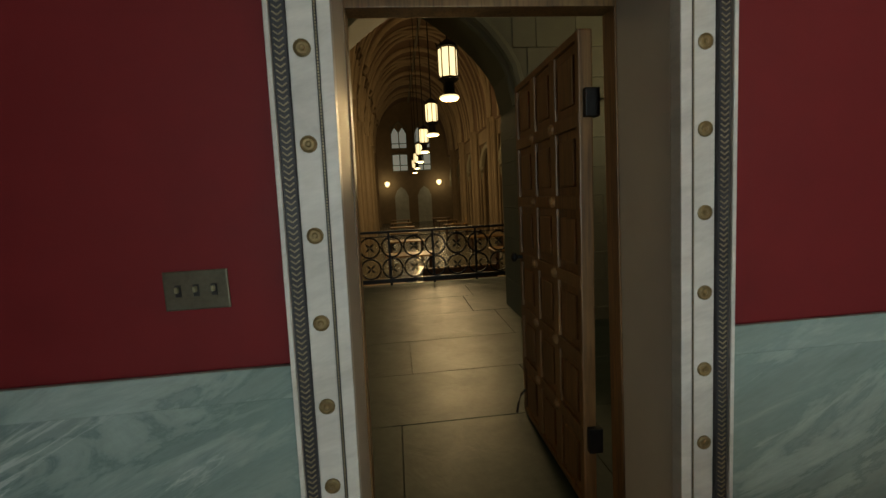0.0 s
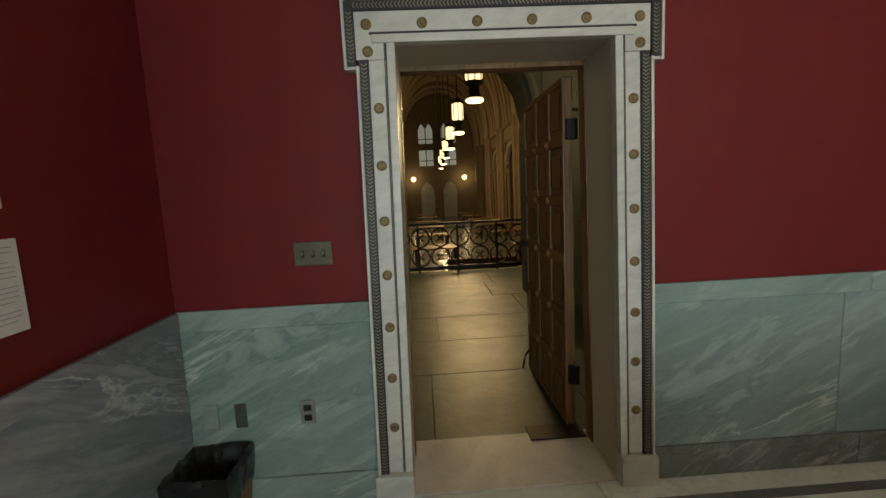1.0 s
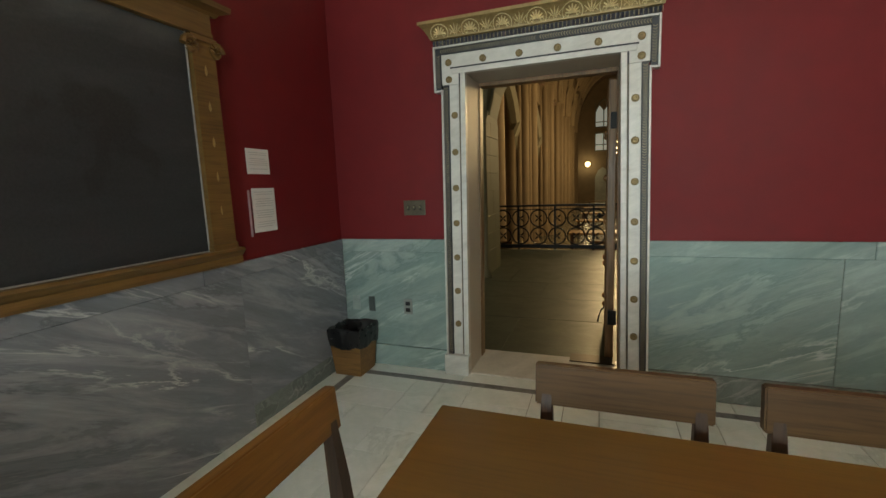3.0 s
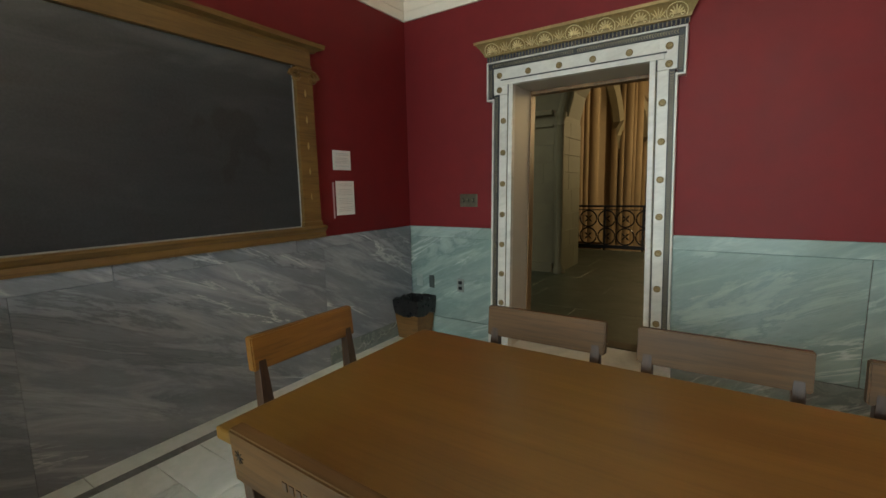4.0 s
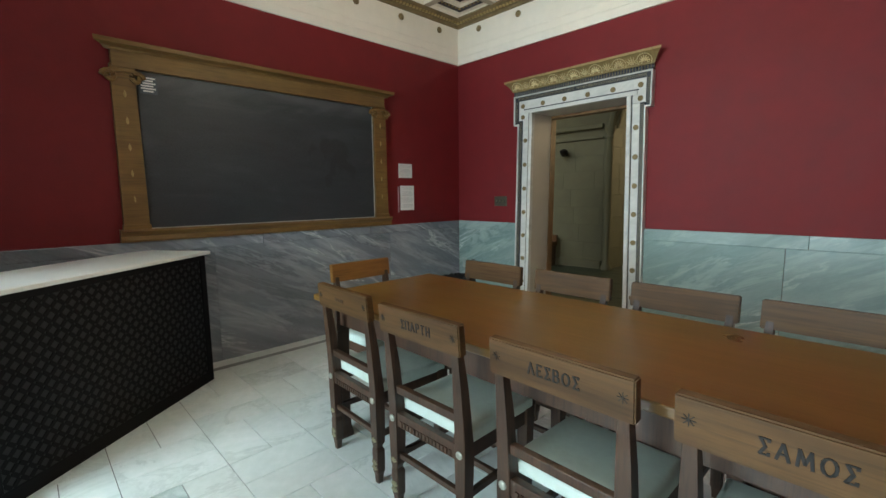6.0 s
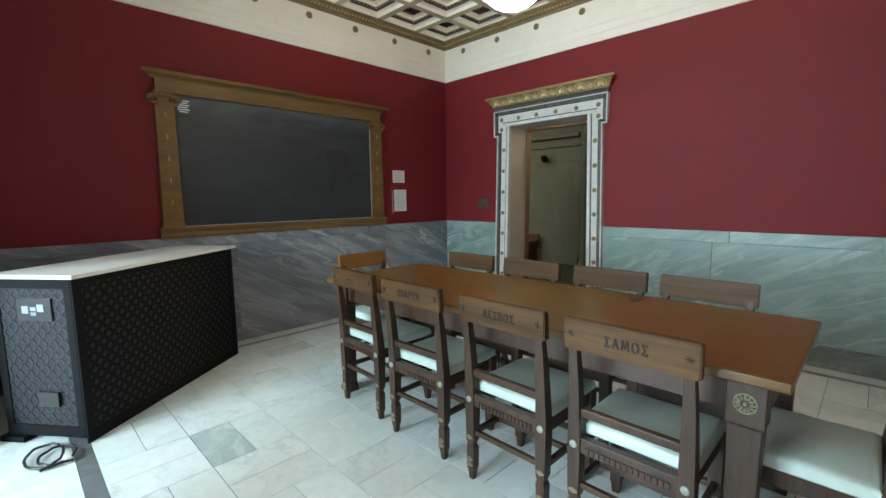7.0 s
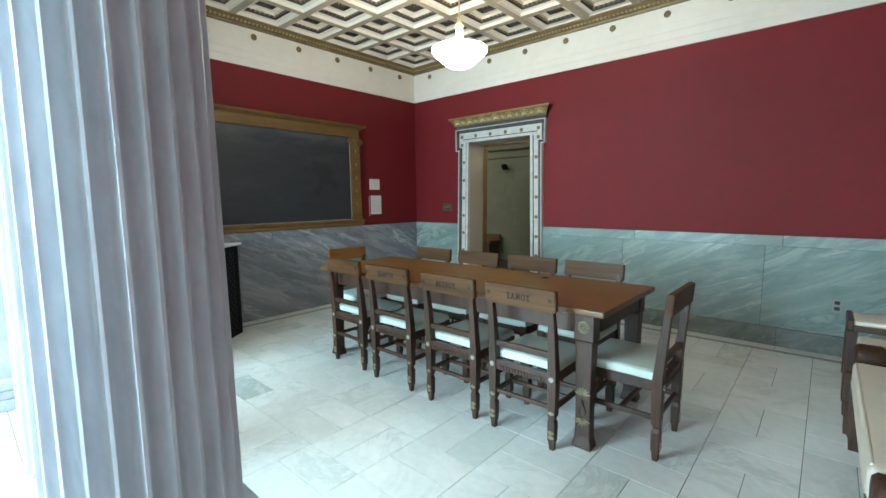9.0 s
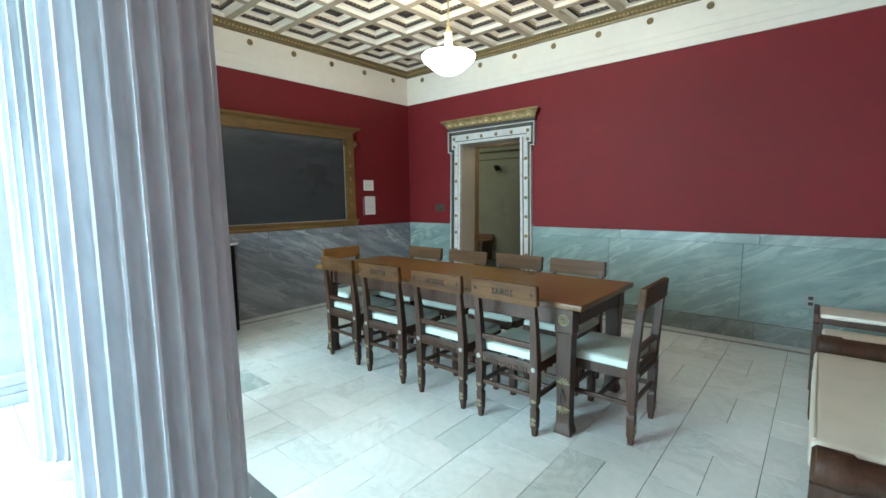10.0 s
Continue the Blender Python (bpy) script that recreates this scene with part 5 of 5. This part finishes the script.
turned(bm, 0, -0.10, [(0.02, -0.05), (0.06, 0.0), (0.07, 0.05), (0.03, 0.08)], 12)
part("cup", bm, IRON, sc, "", True)
part("arm", rounded(-0.02, 0.02, -0.10, 0.01, -0.03, 0.03, 0.006), IRON, sc)
ft = thing("oak_settle", "dark wooden seat against the stone wall", "seat", "", pose(-1.75, AY0 - 0.30, 0))
part("seat", rounded(-0.45, 0.2, -0.2, 0.2, 0.36, 0.42, 0.008), OAK_X, ft)
for x in (-0.4, 0.15):
    part("side", rounded(x - 0.025, x + 0.025, -0.19, 0.19, 0.0, 0.36, 0.006), OAK, ft)
part("back", rounded(-0.45, 0.2, 0.17, 0.21, 0.42, 0.54, 0.008), OAK_X, ft)

# balcony railing of iron rings
RY = 7.1
rail = thing("balcony_railing", "black wrought iron railing with rings and crosses", "railing")
part("top_rail", rounded(-5, 5, RY - 0.035, RY + 0.035, 0.86, 0.90, 0.01), IRON, rail)
part("middle_rail", rounded(-5, 5, RY - 0.012, RY + 0.012, 0.80, 0.815, 0.003, 1), IRON, rail)
part("bottom_rail", rounded(-5, 5, RY - 0.03, RY + 0.03, 0.03, 0.10, 0.008), IRON, rail)
ring_bm = bmesh.new()
tube(ring_bm, [(0.165 * math.cos(0.3491 * i), 0, 0.165 * math.sin(0.3491 * i)) for i in range(18)], 0.016, 6, True)
ring_ob = part("ring", ring_bm, IRON, rail)
cross_bm = bmesh.new()
for k in range(4):
    a = radians(45 + 90 * k)
    d, s = Vector((math.cos(a), 0, math.sin(a))), Vector((-math.sin(a), 0, math.cos(a)))
    loft(cross_bm, [[d * q + s * w, d * q + Vector((0, -0.008, 0)), d * q - s * w, d * q + Vector((0, 0.008, 0))] for q, w in ((0.005, 0.006), (0.05, 0.018), (0.10, 0.004))])
cross_ob = part("cross_leaf", cross_bm, IRON, rail)
for i in range(26):
    for j in range(2):
        m = pose(-4.6 + 0.36 * i, RY, 0.275 + 0.355 * j)
        for o in (ring_ob, cross_ob):
            c = o.copy()
            scene.collection.objects.link(c)
            c.matrix_basis = m
ring_ob.matrix_basis = cross_ob.matrix_basis = pose(-4.96, RY, 0.275)
for i in range(14):
    part("post", rounded(-5.0 + 0.72 * i - 0.018, -5.0 + 0.72 * i + 0.018, RY - 0.018, RY + 0.018, -0.01, 0.87, 0.003, 1), IRON, rail)

# ---- great hall ----
HX0, HX1, HY1, HZ, HC = -1.8, 6.6, 52.0, -1.4, 2.4
bm = bmesh.new()
box(bm, -14, 15, 7.2, HY1, HZ - 0.2, HZ)
structure("hall_floor", bm, plain("hall_paving", (0.125, 0.122, 0.093), 0.24, 0, 0.45, 2.5, 0.5), "polished stone floor of the great hall")
bm = bmesh.new()
box(bm, -14, 15, 7.0, 7.2, HZ, -0.02)
box(bm, -14, HX0 - 1.6, 7.2, HY1, HZ, 14)
box(bm, HX1 + 1.6, 15, 7.2, HY1, HZ, 14)
structure("hall_side_walls", bm, STONE_WARM, "tall limestone walls of the great hall")
bm = bmesh.new()
box(bm, -14, 15, HY1, HY1 + 0.5, HZ, 14)
structure("hall_end_wall", bm, STONE_WARM, "far end wall of the great hall")
bm = bmesh.new()
box(bm, -14, 15, AY1 - 0.2, AY1, 4.6, 14)
structure("hall_entrance_wall", bm, STONE_WARM, "stone wall above the arcade")


def vault_curve(n=12, spring=6.0, apex=12.6, inset=0.0):
    pts = []
    w = (HX1 - HX0) / 2 - inset
    for i in range(n + 1):
        a = i / n * math.pi / 2
        pts.append((HC - w * math.cos(a) ** 0.9, spring + (apex - inset - spring) * math.sin(a) ** 0.95))
    return pts + [(2 * HC - x, z) for x, z in pts[-2::-1]]


bm = bmesh.new()
cv = vault_curve()
cv = [(HX0 - 1.6, cv[0][1])] + cv + [(HX1 + 1.6, cv[-1][1])]
loft(bm, [[(x, y, z) for x, z in cv] for y in (AY1, 20, 36, HY1)], False, False)
structure("hall_vault", bm, VAULT_CELL, "ribbed stone vault", None, True)
bm = bmesh.new()
tube(bm, [(HC, y, 12.52) for y in (AY1, 20, 36, HY1)], 0.12, 6)
structure("ridge_rib", bm, STONE, "stone ridge rib of the vault", None, True)
bays = [9.5 + 6.1 * k for k in range(7)]
for y in bays:
    bm = bmesh.new()
    tube(bm, [(x, y, z) for x, z in vault_curve(14, 6.0, 12.6, 0.12)], 0.20, 8)
    structure("vault_rib", bm, VAULT_RIB, "moulded stone vault rib", None, True)
    for k in (-1, 1):
        bm = bmesh.new()
        tube(bm, [(x, y + k * 0.2 * i, z) for i, (x, z) in enumerate(vault_curve(14, 6.0, 12.6, 0.08)[:15])], 0.10, 6)
        tube(bm, [(2 * HC - x, y + k * 0.2 * i, z) for i, (x, z) in enumerate(vault_curve(14, 6.0, 12.6, 0.08)[:15])], 0.10, 6)
        structure("vault_rib", bm, VAULT_RIB, "diagonal stone vault rib", None, True)
    for dy, r in ((-2.0, 0.07), (2.0, 0.07), (3.05, 0.11)):
        bm = bmesh.new()
        tube(bm, [(x, y + dy, z) for x, z in vault_curve(14, 6.0, 12.6, 0.06)], r, 6)
        structure("vault_rib", bm, VAULT_RIB, "slender stone vault rib", None, True)
    for x, s in ((HX0, -1), (HX1, 1)):
        pier = structure("hall_pier", rounded(x - 0.4 + s * 0.45, x + 0.4 + s * 0.45, y - 0.5, y + 0.5, HZ, 6.4, 0.1, 3), STONE_WARM, "clustered limestone pier")
        for dx, dy, r in ((-0.2, 0, 0.17), (-0.1, 0.28, 0.09), (-0.1, -0.28, 0.09), (0.02, 0.5, 0.14), (0.02, -0.5, 0.14), (0.2, 0.68, 0.08), (0.2, -0.68, 0.08), (0.45, 0.72, 0.13), (0.45, -0.72, 0.13)):
            bm = bmesh.new()
            turned(bm, x + s * dx, y + dy, [(r * 1.5, HZ), (r * 1.5, HZ + 0.4), (r, HZ + 0.6), (r, 5.8), (r * 1.35, 6.05), (r * 1.35, 6.2)], 12)
            part("shaft", bm, STONE_WARM, pier, "", True)
    # arches of the side arcades
    for x, s in ((HX0, -1), (HX1, 1)):
        bm = bmesh.new()
        tube(bm, [(x + s * 0.35, y + 3.05 - 2.5 * math.cos(0.2244 * i), 2.6 + 2.3 * math.sin(0.2244 * i)) for i in range(15)], 0.22, 6)
        structure("side_arch", bm, STONE, "stone side arch", None, True)
        bm = bmesh.new()
        box(bm, x + s * 0.2, x + s * 0.6, y + 0.6, y + 5.5, 5.1, 8.4) if s > 0 else box(bm, x + s * 0.6, x + s * 0.2, y + 0.6, y + 5.5, 5.1, 8.4)
        structure("clerestory_wall", bm, STONE_WARM, "limestone wall over the side arch")

# end wall: tracery windows, two doorways, sconces
for x in (HC - 1.35, HC + 1.35):
    for z0, z1, tip in ((4.7, 6.6, 0.0), (7.3, 9.0, 0.9)):
        win = structure("end_window", rounded(x - 0.95, x + 0.95, HY1 - 0.12, HY1 - 0.02, z0 - 0.15, z0, 0.02), STONE, "pale stained tracery window")
        for k in range(2):
            a, b = x - 0.85 + 0.88 * k, x - 0.03 + 0.88 * k
            bm = bmesh.new()
            out = [(a, z0), (b, z0), (b, z1), ((a + b) / 2, z1 + tip * 0.6 + 0.05), (a, z1)]
            loft(bm, [[(u, HY1 - 0.05, z) for u, z in out], [(u, HY1 - 0.02, z) for u, z in out]])
            part("pane", bm, FAR_PANE, win)
        for u in (x - 0.9, x, x + 0.9):
            part("mullion", rounded(u - 0.06, u + 0.06, HY1 - 0.15, HY1 - 0.02, z0, z1 + tip, 0.02, 1), STONE, win)
        part("transom", rounded(x - 0.9, x + 0.9, HY1 - 0.13, HY1 - 0.02, (z0 + z1) / 2 - 0.4, (z0 + z1) / 2 - 0.3, 0.02, 1), STONE, win)
        bm = bmesh.new()
        tube(bm, [(x - 0.9, HY1 - 0.1, z1), (x - 0.5, HY1 - 0.1, z1 + tip * 0.9 + 0.02), (x, HY1 - 0.1, z1 + tip * 1.4 + 0.03), (x + 0.5, HY1 - 0.1, z1 + tip * 0.9 + 0.02), (x + 0.9, HY1 - 0.1, z1)], 0.12, 6)
        part("head", bm, STONE, win)
for x in (HC - 1.4, HC + 1.3):
    bm = bmesh.new()
    out = [(x - 0.8, HZ), (x + 0.8, HZ), (x + 0.8, 1.7), (x + 0.5, 2.4), (x, 2.8), (x - 0.5, 2.4), (x - 0.8, 1.7)]
    loft(bm, [[(u, HY1 - 0.10, z) for u, z in out], [(u, HY1 - 0.01, z) for u, z in out]])
    structure("end_doorway", bm, plain("pale_limewash", (0.42, 0.44, 0.40), 0.7) if x < HC else bpy.data.materials["pale_limewash"], "pale blind archway in the end wall")
for x in (HC - 3.0, HC + 3.05):
    s = thing("wall_sconce", "lit globe sconce on the far wall", "lamp", "hall sconces", pose(x, HY1 - 0.35, 3.15))
    bm = bmesh.new()
    turned(bm, 0, 0, [(0.05, -0.3), (0.25, -0.15), (0.32, 0.05), (0.25, 0.25), (0.05, 0.33)], 12)
    part("globe", bm, LANTERN_GLASS, s, "", True)
    bulb("sconce_light", (x, HY1 - 0.9, 3.15), 70, (1.0, 0.82, 0.5), 0.2)


def lantern(x, y, z, hung):
    ob = thing("hanging_lantern", "lit amber glass lantern on a long rod", "lamp", "hall lanterns", pose(x, y, z))
    bm = bmesh.new()
    turned(bm, 0, 0, [(0.17, -0.28), (0.20, -0.24), (0.20, 0.26), (0.17, 0.30)], 8)
    part("glass", bm, LANTERN_GLASS, ob, "glowing amber glass")
    bm = bmesh.new()
    turned(bm, 0, 0, [(0.20, 0.29), (0.24, 0.31), (0.22, 0.36), (0.12, 0.44), (0.03, 0.50)], 8)
    part("crown", bm, IRON, ob, "pierced dark metal crown")
    for k in range(8):
        bm = bmesh.new()
        a = math.pi * k / 4
        tube(bm, [(0.21 * math.cos(a), 0.21 * math.sin(a), -0.3), (0.21 * math.cos(a), 0.21 * math.sin(a), 0.32), (0.25 * math.cos(a), 0.25 * math.sin(a), 0.42)], 0.014, 4)
        part("cage_bar", bm, IRON, ob)
    bm = bmesh.new()
    turned(bm, 0, 0, [(0.21, -0.30), (0.23, -0.34), (0.12, -0.42), (0.13, -0.60), (0.20, -0.68)], 8)
    part("lower_stem", bm, IRON, ob)
    bm = bmesh.new()
    turned(bm, 0, 0, [(0.20, -0.69), (0.215, -0.73), (0.17, -0.77), (0.05, -0.78)], 16)
    part("bottom_bowl", bm, LANTERN_GLASS, ob, "glowing lower bowl", True)
    bm = bmesh.new()
    turned(bm, 0, 0, [(0.02, 0.48), (0.02, hung - z)], 6)
    part("rod", bm, IRON, ob)
    return ob


for k in range(6):
    y = 9.6 + 5.5 * k
    lantern(1.50 + 0.10 * k, y, 4.25, 12.2)
    bulb("lantern_light", (1.50 + 0.10 * k, y, 3.2), 430, (1.0, 0.74, 0.40), 0.25)

# two lanterns added out of view to brighten the corridor stone, door and pier
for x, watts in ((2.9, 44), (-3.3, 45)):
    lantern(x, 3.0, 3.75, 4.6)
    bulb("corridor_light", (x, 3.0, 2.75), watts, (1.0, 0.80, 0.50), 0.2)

# reading tables on the hall floor
random.seed(3)
for k in range(7):
    for x in ((-0.6, 1.9) if k == 0 else (0.6, 4.6)):
        tb = thing("hall_table", "long wooden reading table in the great hall", "table", "hall tables", pose(x, 10.7 + 5.4 * k, HZ))
        part("tabletop", rounded(-0.9, 0.9, -0.55, 0.55, 0.70, 0.76, 0.01, 1), BOARD_WOOD, tb)
        for sx in (-0.75, 0.75):
            part("trestle", rounded(sx - 0.06, sx + 0.06, -0.45, 0.45, 0.0, 0.70, 0.01, 1), OAK, tb)
for x, y in ((-1.9, 9.0), (1.45, 9.2)):
    so = thing("hall_settle", "dark high-backed wooden settle below the balcony", "settle", "hall settles", pose(x, y, HZ))
    part("seat", rounded(-0.8, 0.8, -0.3, 0.3, 0.40, 0.48, 0.02, 1), OAK_X, so)
    part("back", rounded(-0.8, 0.8, -0.38, -0.3, 0.0, 1.35, 0.02, 1), OAK_X, so)
    for sx in (-0.75, 0.75):
        part("arm", rounded(sx - 0.05, sx + 0.05, -0.3, 0.3, 0.0, 0.8, 0.02, 1), OAK, so)

# corridor stone courses and slate paving, piece by piece
random.seed(11)


def piece(name, parent, x0, x1, y0, y1, z0, z1, mat_, r=0.004):
    bm = bmesh.new()
    cx, cy, cz = (x0 + x1) / 2, (y0 + y1) / 2, (z0 + z1) / 2
    loft(bm, [[(x0 - cx, y0 - cy, z0 - cz), (x1 - cx, y0 - cy, z0 - cz), (x1 - cx, y1 - cy, z0 - cz), (x0 - cx, y1 - cy, z0 - cz)],
              [(x0 - cx, y0 - cy, z1 - cz - r), (x1 - cx, y0 - cy, z1 - cz - r), (x1 - cx, y1 - cy, z1 - cz - r), (x0 - cx, y1 - cy, z1 - cz - r)],
              [(x0 - cx + r, y0 - cy + r, z1 - cz), (x1 - cx - r, y0 - cy + r, z1 - cz), (x1 - cx - r, y1 - cy - r, z1 - cz), (x0 - cx + r, y1 - cy - r, z1 - cz)]])
    ob = part(name, bm, mat_, parent)
    ob.matrix_basis = pose(cx, cy, cz)
    return ob


corridor = bpy.data.objects["corridor_floor"]
y = 1.577
while y < 6.9:
    d = random.uniform(0.75, 1.15)
    x = -2.6 + random.uniform(-0.4, 0.2)
    while x < 2.4:
        w = random.uniform(0.9, 1.6)
        if not (y + d > AY0 - 0.06 and y < AY1 and (x < AX0 and x + w < AX0 or x > AX1)):
            p = piece("slate_slab", corridor, x + 0.002, x + w - 0.002, y + 0.002, min(y + d, 7.0) - 0.002, -0.02, random.uniform(-0.0025, 0.0), HALL_SLATE, 0.002)
        x += w
    y += d
z = 0.14
while z < 2.15:
    h = random.choice((0.30, 0.36, 0.26))
    x = -3.4 + random.uniform(0, 0.4)
    while x < AX0 - 0.12:
        w = random.uniform(0.45, 0.8)
        x1 = min(x + w, AX0 - 0.1)
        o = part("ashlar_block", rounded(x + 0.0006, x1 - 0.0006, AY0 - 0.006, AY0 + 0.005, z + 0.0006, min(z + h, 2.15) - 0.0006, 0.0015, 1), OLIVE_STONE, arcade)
        x += w
    z += h
z = 0.14
while z < 4.4:
    h = 0.3
    x = AX1 + 0.1
    if z > 2.3:
        t = min(1, max(0, z - 2.33) / 1.27)
        x = AX1 - (AX1 - AX0) / 2 * t ** 2 + 0.09
    first_w = random.uniform(0.2, 0.5)
    while x < 2.9:
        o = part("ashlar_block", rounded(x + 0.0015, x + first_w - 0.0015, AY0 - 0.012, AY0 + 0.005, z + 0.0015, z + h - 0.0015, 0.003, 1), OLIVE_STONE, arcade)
        x += first_w
        first_w = random.uniform(0.4, 0.7)
    z += h

z = 0.0
while z < 2.25:
    h = random.choice((0.30, 0.36, 0.26))
    cut = AY0 + random.uniform(0.3, 0.7)
    for y0, y1 in ((AY0 + 0.06, cut), (cut, AY1)):
        part("ashlar_block", rounded(AX1 - 0.012, AX1 + 0.004, y0 + 0.0015, y1 - 0.0015, z + 0.0015, min(z + h, 2.25) - 0.0015, 0.003, 1), OLIVE_STONE, arcade)
        part("ashlar_block", rounded(AX0 - 0.004, AX0 + 0.012, y0 + 0.0015, y1 - 0.0015, z + 0.0015, min(z + h, 2.25) - 0.0015, 0.003, 1), OLIVE_STONE, arcade)
    z += h

# ---- classroom floor: border, strip and marble tiles ----
random.seed(7)
bm = bmesh.new()
box(bm, BX - 0.01, RX, WIN_Y, WY + 0.01, -0.05, -0.006)
box(bm, DX0 - 0.05, DX1 + 0.06, WY + 0.01, 1.6, -0.05, -0.006)
floor_ob = structure("floor", bm, GROUT, "white and pale green marble tile floor with grey border strip")


def tile(x0, x1, y0, y1, mat_=FLOOR_M):
    return piece("tile", floor_ob, x0 + 0.0016, x1 - 0.0016, y0 + 0.0016, y1 - 0.0016, -0.02, random.uniform(-0.0006, 0.0), mat_, 0.0008)


SW0, SW1 = 0.135, 0.195     # grey strip, distance from the walls
SY = -2.86
x = BX + SW0
while x < RX - 0.2:
    w = random.uniform(0.7, 1.1)
    tile(x, min(x + w, RX), WY - SW0, WY, FLOOR_M)
    tile(x, min(x + w, RX), WY - SW1, WY - SW0, FLOOR_STRIP)
    tile(x, min(x + w, RX), SY, SY + 0.075, FLOOR_STRIP)
    x += w
y = WY
while y > SY + 0.08:
    w = random.uniform(0.7, 1.1)
    tile(BX, BX + SW0, max(y - w, SY), y, FLOOR_M)
    if y < WY - 0.01:
        tile(BX + SW0, BX + SW1, max(y - w, SY), y, FLOOR_STRIP)
    else:
        tile(BX + SW0, BX + SW1, y - w, WY - SW1, FLOOR_STRIP)
    y -= w
# basket weave: squares of two half tiles, turned about from square to square
rows_y = [WY - SW1, 0.50, 0.07, -0.36, -0.78, -1.19, -1.59, -1.995, -2.40, SY + 0.075]
cols_x = [BX + SW1, -0.305, 0.095, 0.495, 0.897, 1.297, 1.70, 2.10, 2.50, 2.90, 3.30, 3.70, 4.10, 4.50, 4.90, 5.30, RX]
for j, (b, a) in enumerate(zip(rows_y, rows_y[1:])):
    for i, (p, q) in enumerate(zip(cols_x, cols_x[1:])):
        if (i + j) % 2:
            tile(p, (p + q) / 2, a, b)
            tile((p + q) / 2, q, a, b)
        else:
            c = max((a + b) / 2, b - 0.20)
            tile(p, q, c, b)
            tile(p, q, a, c, FLOOR_DARK if (i, j) in ((3, 7), (9, 2), (1, 3), (12, 5)) else FLOOR_M)
rows_y = [SY, -3.45, -4.05, -4.65, -5.25, -5.85, -6.45, WIN_Y]
for a, b in zip(rows_y, rows_y[1:]):
    x = BX
    while x < RX:
        x1 = min(x + random.uniform(0.5, 0.9), RX)
        tile(x, x1, b, a)
        x = x1
